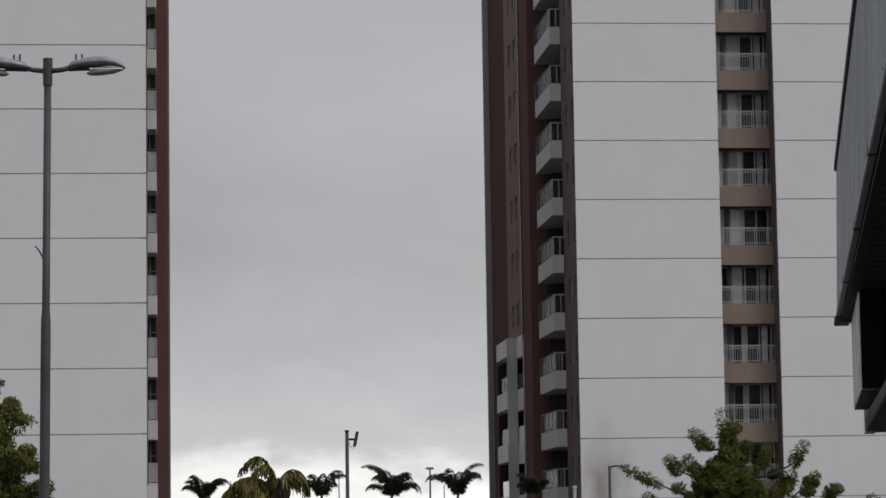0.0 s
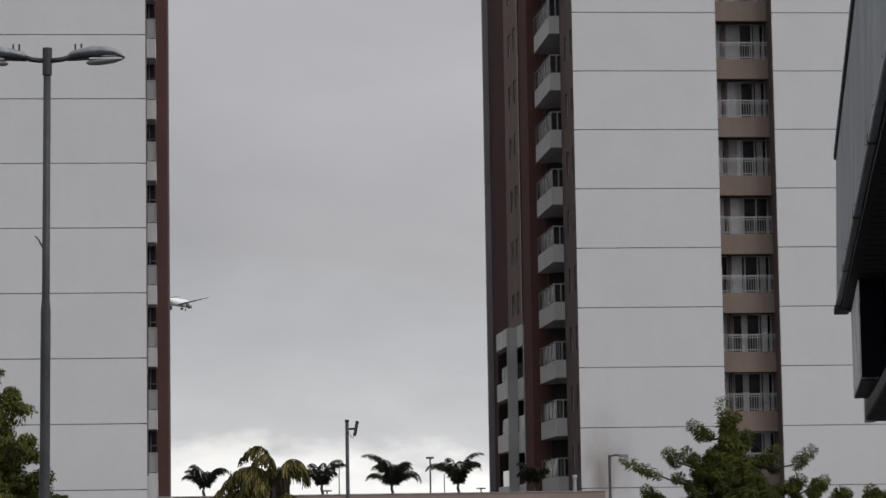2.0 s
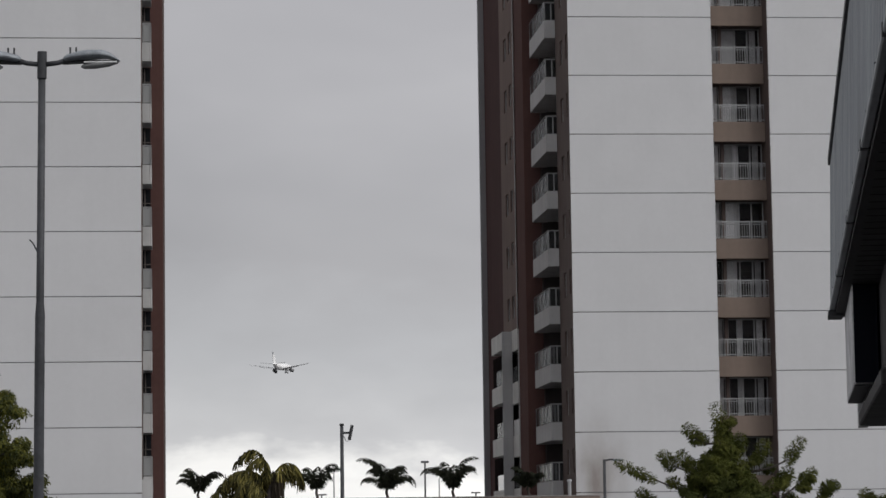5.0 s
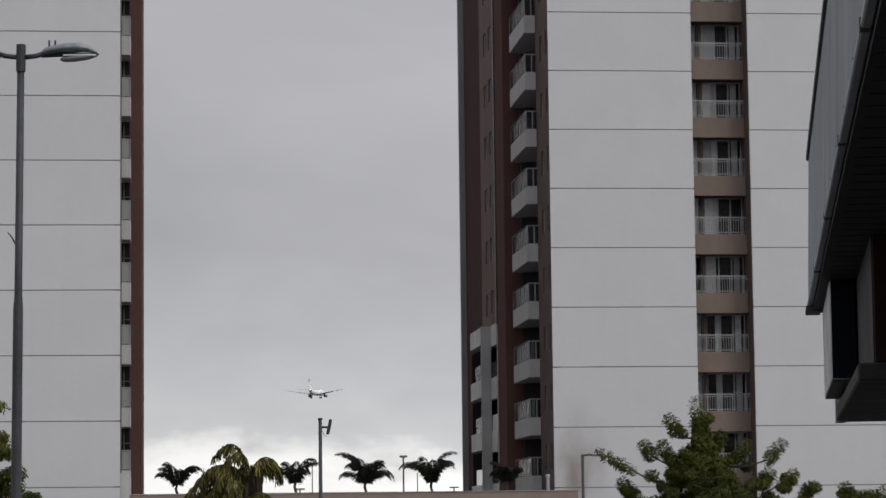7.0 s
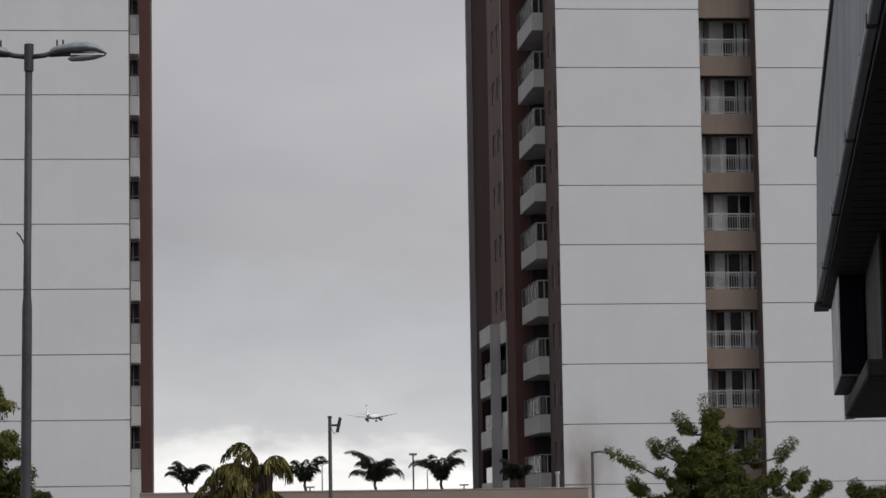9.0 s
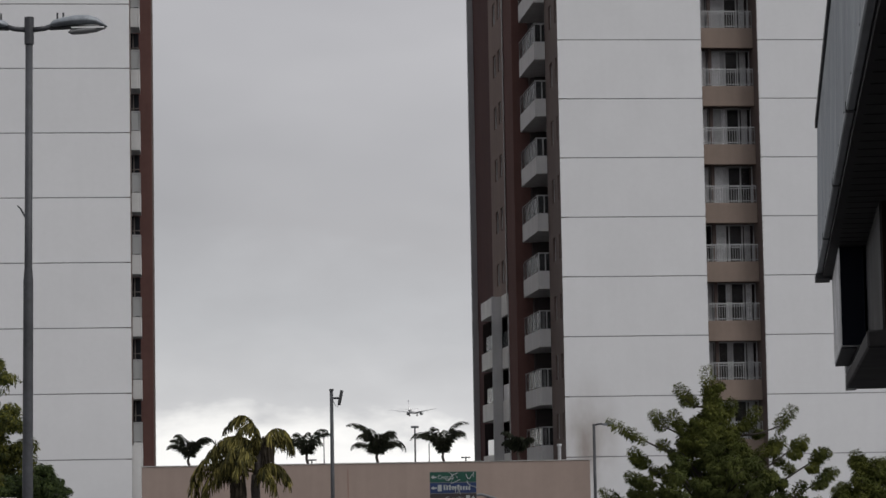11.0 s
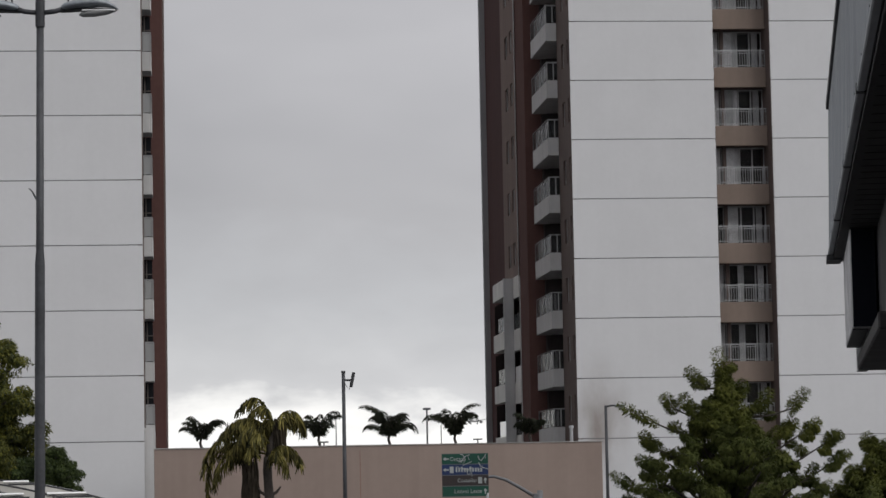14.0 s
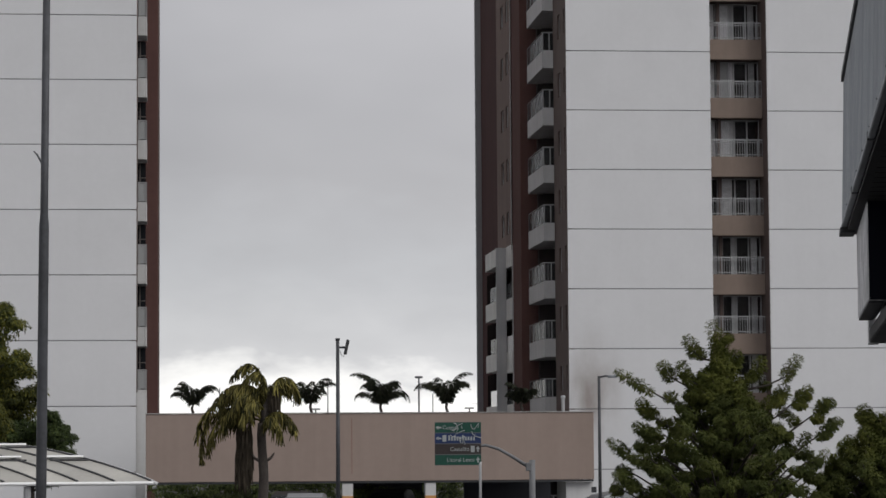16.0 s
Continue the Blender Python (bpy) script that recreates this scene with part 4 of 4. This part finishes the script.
# direction sign on a cantilever post
SD = 85.0
sg = thing("direction_sign", pose(2.87, SD, 0), "green blue and brown road direction sign on a curved cantilever post", "road sign")
part("post", add_tube(bmesh.new(), [(0.07, 0, 0), (0.07, 0, 3.08)], [0.10, 0.09], 12), POLEGREY, sg, smooth=True)
part("joint_plate", bevel(boxes((-0.13, 0.02, -0.1, 0.1, 2.74, 3.0)), 0.02, 1), POLEGREY, sg)
part("arm", add_tube(bmesh.new(), [(-0.06, 0, 2.88), (-0.5, 0, 3.16), (-0.95, 0, 3.42), (-1.35, 0, 3.54), (-1.7, 0.08, 3.5), (-2.9, 0.08, 3.5)], [0.06, 0.055, 0.05, 0.045, 0.04, 0.035], 10), POLEGREY, sg, smooth=True)
SX0, SX1, SZ0, SZ1 = -2.93, -1.5, 2.93, 4.26
part("back_plate", boxes((SX0, SX1, 0.0, 0.03, SZ0, SZ1)), POLEGREY, sg)
ROWH = (SZ1 - SZ0) / 4
cols = {"green": (0.003, 0.055, 0.036), "blue": (0.008, 0.024, 0.09), "brown": (0.03, 0.022, 0.022)}
paintw = mat("sign_white", (0.30, 0.32, 0.32), 0.5, vary=0.1, scale=6)


def words(text, x, y, z, size, parent, align="LEFT"):
    c = bpy.data.curves.new("lettering", "FONT")
    c.body, c.size, c.align_x, c.extrude = text, size, align, 0.002
    tmp = new("lettering", c)
    bpy.context.view_layer.update()
    me = bpy.data.meshes.new_from_object(tmp.evaluated_get(bpy.context.evaluated_depsgraph_get()))
    bpy.data.objects.remove(tmp)
    me.materials.clear()
    me.materials.append(paintw)
    ob = new("lettering", me)
    ob.parent = parent
    ob.matrix_basis = pose(x, y, z, 90, 0, 0)
    return ob


def arrow(parent, x, z, r, turn):
    bm = bmesh.new()
    q = [bm.verts.new(v) for v in ((-0.25, 0, -1), (0.25, 0, -1), (0.25, 0, 0), (0.7, 0, 0), (0, 0, 1), (-0.7, 0, 0), (-0.25, 0, 0))]
    bm.faces.new(q)
    g = bmesh.ops.extrude_face_region(bm, geom=bm.faces[:])
    for v in [e for e in g["geom"] if isinstance(e, bmesh.types.BMVert)]:
        v.co.y += 0.05
    bm.transform(pose(x, -0.014, z, 0, turn, 0) @ Matrix.Scale(r, 4))
    return part("arrow", bm, paintw, parent)


for i, (c, text, left) in enumerate((("green", "Centro", True), ("blue", "", True), ("brown", "Castelão", False), ("green", "Litoral Leste", False))):
    zt = SZ1 - i * ROWH
    p = part("sign_panel", boxes((SX0, SX1, -0.008, -0.001, zt - ROWH + 0.012, zt - 0.012)), mat("sign_" + c, cols[c], 0.45, vary=0.15, scale=3), sg, c + " reflective sign panel")
    zc = zt - ROWH * 0.5
    if left:
        arrow(p, SX0 + 0.12, zc, 0.09, -90)
        if text:
            words(text, SX0 + 0.24, -0.012, zc - 0.055, 0.165, p)
        else:
            for k in range(10):
                part("letter_bar", boxes((SX0 + 0.42 + 0.085 * k, SX0 + 0.475 + 0.085 * k, -0.013, -0.009, zc - 0.07, zc + 0.05 + 0.04 * (k in (0, 2, 5)))), paintw, p)
            part("pictogram", boxes((SX0 + 0.24, SX0 + 0.36, -0.013, -0.009, zc - 0.1, zc + 0.1)), paintw, p)
    else:
        arrow(p, SX1 - 0.1, zc, 0.09, 0)
        words(text, SX1 - (0.36 if i == 2 else 0.2), -0.012, zc - 0.055, 0.17, p, "RIGHT")
        if i == 2:
            part("pictogram", boxes((SX1 - 0.32, SX1 - 0.2, -0.013, -0.009, zc - 0.1, zc + 0.1)), paintw, p)
rng2 = random.Random(4)
for i in range(9):
    x, z = SX0 + rng2.uniform(0.45, 1.2), SZ1 - rng2.uniform(0.08, 0.6)
    part("scrawl", add_tube(bmesh.new(), [(x + 0.09 * k * rng2.uniform(0.2, 1), -0.016, z + rng2.uniform(-0.13, 0.13)) for k in range(5)], [0.012] * 5, 4), paintw, sg, "pale spray paint scrawl")

wpst = thing("white_post", pose(1.25, 80.0, 0), "slim white bollard post beside the street", "post")
part("post", add_tube(bmesh.new(), [(0, 0, 0), (0, 0, 2.95), (0.02, 0, 3.05)], [0.042, 0.038, 0.025], 10), RAIL, wpst, smooth=True)

# ---- curved canopy ----
cp = thing("canopy", pose(-4.72, 45.0, 0), "curved carport canopy with translucent ribbed sheets", "canopy")
POLY = mat("polycarbonate_sheet", (0.33, 0.318, 0.29), 0.4, vary=0.12, scale=1.5, obj_random=0.22)
BRIGHT = mat("bright_aluminium", (0.8, 0.8, 0.8), 0.35, metal=0.2, vary=0.06)


def arc(u):
    """Across the roof, 0 at the front eave to 1 at the crown: back, left and up."""
    return Vector((-3.4 * u, 2.6 * u, 2.86 + 0.66 * math.sin(u * math.pi * 0.5) ** 0.9))


EAVE = Vector((-0.95, -0.12, 0))
BAY = 0.62
for b in range(9):
    bm = bmesh.new()
    o0, o1 = EAVE * BAY * b, EAVE * BAY * (b + 1)
    g = [[bm.verts.new(o + arc(i / 12)) for i in range(13)] for o in (o0, o1)]
    for i in range(12):
        bm.faces.new((g[0][i], g[1][i], g[1][i + 1], g[0][i + 1]))
    top = bmesh.ops.extrude_face_region(bm, geom=bm.faces[:])
    for v in [e for e in top["geom"] if isinstance(e, bmesh.types.BMVert)]:
        v.co.z += 0.012
    part("roof_sheet", bm, POLY, cp)
    part("rib", add_tube(bmesh.new(), [o0 + arc(i / 12) + Vector((0, 0, 0.02)) for i in range(13)], [0.02] * 13, 6), DARKMETAL, cp)
part("gutter", add_tube(bmesh.new(), [(0.05, 0, 2.84), EAVE * 5.6 + Vector((0, 0, 2.84))], [0.032, 0.032], 10), BRIGHT, cp, "white eave gutter")
part("end_trim", add_tube(bmesh.new(), [arc(i / 12) + Vector((0.03, 0, 0.0)) for i in range(13)], [0.035] * 13, 8), FRAME, cp)
for b0, b1, u in ((0.03, 0.7, 0.35), (0.05, 0.5, 0.66), (0.8, 1.6, 0.66), (1.1, 2.2, 0.35)):
    part("skylight_strip", add_tube(bmesh.new(), [EAVE * b0 + arc(u) + Vector((0, 0, 0.05)), EAVE * b1 + arc(u) + Vector((0, 0, 0.05))], [0.05, 0.05], 8, flat=0.5), BRIGHT, cp, "bright folded flashing strip")
    part("strip_seal", add_tube(bmesh.new(), [EAVE * b0 + arc(u - 0.03) + Vector((0, 0, 0.02)), EAVE * b1 + arc(u - 0.03) + Vector((0, 0, 0.02))], [0.02, 0.02], 6), DARKMETAL, cp)
part("gutter_spout", add_tube(bmesh.new(), [(0.04, 0, 2.85), (0.09, 0, 2.83), (0.08, 0, 2.775), (0.02, 0, 2.765)], [0.035, 0.033, 0.028, 0.022], 8), FRAME, cp, smooth=True)
for k in (2.1, 3.6, 5.4):
    o = EAVE * k
    part("post", add_tube(bmesh.new(), [o + Vector((0, 0.1, 0)), o + Vector((0, 0.1, 2.8))], [0.06, 0.06], 10), RAIL, cp)

# ---- cars by the deck ----


def car(x, y, turn, paint, label):
    t = thing("car", pose(x, y, 0, 0, 0, turn), label, "car", "parked cars")
    tall = 1.14
    prof = [(-2.1, 0.45), (-2.1, 0.9), (-1.95, 1.0), (-1.2, 1.05), (-0.55, 1.5), (0.2, 1.62), (1.2, 1.58), (1.85, 1.1), (2.1, 1.0), (2.12, 0.45)]
    bm = bmesh.new()
    rows = []
    for yy, inset in ((-0.85, 0.0), (-0.8, 0.0), (0.8, 0.0), (0.85, 0.0)):
        rows.append([bm.verts.new((px, yy * (0.82 if pz > 1.2 else 1.0), pz * tall - (0.04 if abs(yy) > 0.82 else 0))) for px, pz in prof])
    for r, q in zip(rows, rows[1:]):
        for i in range(len(prof) - 1):
            bm.faces.new((r[i], r[i + 1], q[i + 1], q[i]))
    bm.faces.new(rows[0])
    bm.faces.new(rows[-1][::-1])
    body = part("body", bm, paint, t)
    gl = bmesh.new()
    for sgn in (-1, 1):
        add_box(gl, -0.75, 1.35, sgn * 0.785 - 0.01, sgn * 0.785 + 0.01, 1.1 * tall, 1.42 * tall)
    part("side_window", gl, PANE, body)
    part("windscreen", add_box(bmesh.new(), -0.02, 0.02, -0.62, 0.62, -0.28, 0.28, pose(-0.9, 0, 1.29 * tall, 0, 52, 0)), PANE, body)
    for wx in (-1.35, 1.35):
        for sgn in (-1, 1):
            w = part("wheel", add_tube(bmesh.new(), [(wx, sgn * 0.7, 0.32), (wx, sgn * 0.88, 0.32)], [0.32, 0.32], 18), DARKMETAL, t)
            part("rim", add_tube(bmesh.new(), [(wx, sgn * 0.86, 0.32), (wx, sgn * 0.89, 0.32)], [0.2, 0.2], 14), GALV, w)
    return t


blackp = mat("black_car_paint", (0.012, 0.012, 0.014), 0.45, vary=0.03, spec=0.25)
silver = mat("silver_car_paint", (0.13, 0.133, 0.14), 0.4, metal=0.3, vary=0.03)
car(-5.75, 109.5, 84, blackp, "black parked hatchback beside the parking deck")
car(-4.9, 103.5, 88, silver, "silver parked hatchback beside the parking deck")
car(-1.9, 114.5, 80, blackp, "black parked car below the parking deck")
car(6.6, 104.0, 20, mat("grey_car_paint", (0.08, 0.085, 0.09), 0.3, metal=0.4), "dark grey parked car near the slim lamp post")

# ---- building edge close to the camera ----
NB = thing("shop_building", Matrix.Translation((0.023, 0, 0)) @ pose(0, 0, 0, 0, 0, -7.35), "corrugated zinc shop roof edge over a dark soffit and sign box", "building")
# local x: away from the line of sight, local y: along the facade
F0, F1, Z0, Z1 = 3.0, 19.7, 4.885, 5.92
SKEW = pose(0, 0, 0, 0, 0, 0.25)


def skewed(bm):
    bm.transform(SKEW)
    return bm


bm = bmesh.new()
pitch = 0.16
ys = []
y = F0
while y < F1 - 1e-6:
    ys += [(y, 0.0), (y + 0.05, 0.0), (y + 0.07, 0.022), (y + 0.14, 0.022)]
    y += pitch
lo = [bm.verts.new((0.338 + d, yy, Z0)) for yy, d in ys if yy <= F1]
hi = [bm.verts.new((0.366 + d, yy, Z1)) for yy, d in ys if yy <= F1]
for i in range(len(lo) - 1):
    bm.faces.new((lo[i], lo[i + 1], hi[i + 1], hi[i]))
bm.transform(SKEW)
part("fascia", bm, CORR, NB, "corrugated zinc fascia sheet")
part("fascia_backing", skewed(boxes((0.392, 0.44, F0, F1, Z0, Z1))), GALV, NB)
part("lower_trim", skewed(bevel(boxes((0.328, 0.366, F0, F1 + 0.02, Z0 - 0.034, Z0 - 0.004)), 0.006, 1)), CORR, NB, "grey folded metal drip edge")
part("roof_sheet", skewed(boxes((0.35, 9.0, F0, F1 + 0.05, Z1 + 0.004, Z1 + 0.05))), DARKMETAL, NB, "dark roof sheet edge")
part("end_board", boxes((0.41, 9.0, F1 - 0.12, F1, Z0, Z1)), DARKMETAL, NB)
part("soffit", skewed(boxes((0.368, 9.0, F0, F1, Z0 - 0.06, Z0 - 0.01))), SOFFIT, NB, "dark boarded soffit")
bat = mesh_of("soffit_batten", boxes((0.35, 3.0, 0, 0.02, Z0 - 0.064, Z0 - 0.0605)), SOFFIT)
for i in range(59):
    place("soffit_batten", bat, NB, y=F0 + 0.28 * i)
screw = mesh_of("screw", skewed(add_tube(bmesh.new(), [(0.332, 0, Z0 + 0.03), (0.345, 0, Z0 + 0.03)], [0.004, 0.004], 8)), DARKMETAL)
lap = mesh_of("lap_joint", skewed(boxes((0.325, 0.37, -0.025, 0.025, Z0 - 0.038, Z0 + 0.002))), DARKMETAL)
for i in range(12):
    yy = 6.2 + 1.1 * i
    place("screw", screw, NB, x=-0.00436 * yy, y=yy)
for yy in (8.6, 11.2, 13.9, 16.8):
    place("lap_joint", lap, NB, x=-0.00436 * yy, y=yy)
part("end_cap", skewed(boxes((0.318, 0.42, F1 - 0.35, F1 + 0.03, Z0 - 0.075, Z0 - 0.036))), DARKMETAL, NB)
sbx = part("sign_box", bevel(boxes((0.349, 0.47, 17.05, 19.5, 4.208, 4.82)), 0.008, 1), mat("white_sign_rim", (0.42, 0.42, 0.43), 0.6, vary=0.4, scale=5, streak=0.2), NB, "white edged hanging sign box")
part("sign_face", boxes((0.356, 0.50, 17.02, 17.045, 4.215, 4.82)), NAVY, sbx)
part("sign_underside", boxes((0.352, 0.448, 17.1, 19.45, 4.198, 4.206)), DARKMETAL, sbx)
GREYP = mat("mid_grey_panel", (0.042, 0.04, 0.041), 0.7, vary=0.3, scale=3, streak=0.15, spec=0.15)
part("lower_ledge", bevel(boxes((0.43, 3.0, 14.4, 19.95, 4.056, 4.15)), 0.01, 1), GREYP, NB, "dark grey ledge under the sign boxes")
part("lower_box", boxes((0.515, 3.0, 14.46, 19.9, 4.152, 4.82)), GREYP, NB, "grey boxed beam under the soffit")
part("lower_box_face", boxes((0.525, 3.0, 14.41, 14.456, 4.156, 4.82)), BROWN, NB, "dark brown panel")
part("ledge_end", boxes((0.428, 0.50, 19.7, 19.97, 4.048, 4.22)), RAIL, NB)
part("shop_wall", boxes((3.0, 3.3, F0, F1, 0, Z0 - 0.07), (3.3, 9, F1 - 0.3, F1, 0, Z0 - 0.07)), BROWN, NB, "dark brown shop wall")

# ---- airliner ----
plane = thing("airliner", pose(0, 0, 0), "white twin-engine airliner with landing gear down", "airplane")
AWHITE = mat("airliner_white", (0.97, 0.97, 0.97), 0.22, vary=0.01, spec=0.9)
AENG = mat("engine_grey", (0.26, 0.265, 0.27), 0.4, vary=0.05)
AGREY = mat("airliner_grey", (0.36, 0.365, 0.375), 0.5, vary=0.05)
AFIN = mat("airliner_fin_tip", (0.4, 0.42, 0.45), 0.4)
bm = bmesh.new()
fus = [(17.0, 0.1, -0.5), (16.2, 0.9, -0.35), (14.5, 1.6, -0.1), (12, 1.88, 0), (0, 1.88, 0), (-7, 1.85, 0.05), (-11, 1.45, 0.4), (-15, 0.7, 0.95), (-17.5, 0.2, 1.3)]
add_tube(bm, [(0, y, z) for y, r, z in fus], [r for y, r, z in fus], 24)
fz = part("fuselage", bm, AWHITE, plane, smooth=True)


def slab(pts, t0, t1):
    """A tapered wing panel between a root and a tip chord: (x, y leading, y trailing, z)."""
    bm = bmesh.new()
    rings = []
    for (x, ya, yb, z), t in zip(pts, (t0, t1)):
        c = ya - yb
        rings.append([bm.verts.new(v) for v in ((x, ya, z), (x, ya - 0.3 * c, z + t), (x, yb, z), (x, ya - 0.3 * c, z - t * 0.6))])
    for k in range(4):
        bm.faces.new((rings[0][k], rings[0][(k + 1) % 4], rings[1][(k + 1) % 4], rings[1][k]))
    bm.faces.new(rings[0][::-1])
    bm.faces.new(rings[1])
    return bm


for s in (-1, 1):
    part("wing", slab(((s * 1.2, 3.8, -3.6, -1.0), (s * 17.8, -5.5, -7.1, 1.5)), 0.5, 0.12), AGREY, plane)
    part("flap", slab(((s * 1.9, -3.3, -5.0, -1.45), (s * 11.0, -4.6, -5.7, 0.0)), 0.12, 0.08), AGREY, plane)
    part("tailplane", slab(((s * 0.5, -13.2, -16.2, 1.2), (s * 7.0, -16.6, -18.0, 1.9)), 0.2, 0.08), AGREY, plane)
    e = part("engine", add_tube(bmesh.new(), [(s * 4.8, 5.2, -1.9), (s * 4.8, 4.2, -1.9), (s * 4.8, 2.0, -1.85), (s * 4.8, 0.4, -1.8)], [0.95, 1.08, 1.0, 0.6], 18), AENG, plane, smooth=True)
    part("pylon", boxes((s * 4.8 - 0.15, s * 4.8 + 0.15, -0.5, 3.0, -1.2, -0.3)), AGREY, plane)
    g = part("main_gear", add_tube(bmesh.new(), [(s * 2.8, -1.5, -0.9), (s * 2.8, -1.5, -3.1)], [0.14, 0.14], 8), DARKMETAL, plane)
    for o in (-0.35, 0.35):
        part("wheel", add_tube(bmesh.new(), [(s * 2.8 + o - 0.16, -1.5, -3.1), (s * 2.8 + o + 0.16, -1.5, -3.1)], [0.55, 0.55], 14), DARKMETAL, g)
ng = part("nose_gear", add_tube(bmesh.new(), [(0, 12.5, -1.5), (0, 12.5, -3.0)], [0.1, 0.1], 8), DARKMETAL, plane)
part("wheel", add_tube(bmesh.new(), [(-0.25, 12.5, -3.05), (0.25, 12.5, -3.05)], [0.35, 0.35], 12), DARKMETAL, ng)
bm = bmesh.new()
prof = [(-10.5, 1.6), (-16.0, 7.9), (-17.8, 7.9), (-16.6, 1.4)]
for x in (-0.18, 0.18):
    bm.faces.new([bm.verts.new((x * (0.4 if z > 5 else 1), y, z)) for y, z in prof])
a, b = [list(f.verts) for f in bm.faces]
for k in range(4):
    bm.faces.new((a[k], a[(k + 1) % 4], b[(k + 1) % 4], b[k]))
fin = part("tail_fin", bm, AWHITE, plane)
bm = bmesh.new()
add_box(bm, -0.12, 0.12, -17.85, -15.6, 6.5, 7.95)
part("fin_tip", bm, AFIN, fin)


# how far the wind pushes the limb ends to the right: seconds, and metres on the trees' left side, top and right side
GUSTS = ((0, -0.03, 0.0, -0.2), (0.5, 0.02, -0.13, -0.34), (1, -0.07, -0.2, -0.3), (1.5, -0.17, -0.1, 0), (2, -0.12, 0.03, 0.22), (2.5, 0.06, 0.1, 0.25), (3, 0.14, 0.12, 0.15), (3.5, 0.12, 0.1, 0.12), (4, 0.05, 0.06, 0.06),
         (5, -0.08, -0.08, -0.12), (6, 0.02, 0.0, 0.1), (7, 0.08, 0.1, 0.05), (8, -0.06, -0.08, -0.12), (9, 0.05, 0.04, 0.1), (10, 0.08, 0.08, -0.05), (11, 0.05, 0.05, 0.0),
         (11.5, 0.07, 0.02, 0.03), (12, -0.09, 0.0, 0.18), (12.5, -0.12, 0.0, 0.1), (13, -0.06, 0.0, -0.1), (13.5, 0, 0, -0.1), (14, 0, 0, 0.03), (14.5, -0.02, -0.08, 0.08), (15, 0.05, 0.0, 0.0), (15.5, 0.13, 0.0, -0.1), (16, 0.1, -0.15, -0.12))


def motions():
    for limb, base, reach, tx in SWAYING:
        side = 1 if tx < -0.4 else 3 if tx > 0.7 else 2
        walk(limb, [(g[0], pose(*base) @ pose(0, 0, 0, 0, math.degrees(g[side] / reach), 0) @ pose(*(-base))) for g in GUSTS])
    rows = []
    for t in (0.0, 4.0, 8.0, 12.0, 16.0):
        d = t - 3.5
        rows.append((t, pose(-105.4 + 12.36 * d, 1390 + 78 * d, 105.3 - 4.78 * d, 2.0, 0, -12.5)))
    walk(plane, rows)


motions()
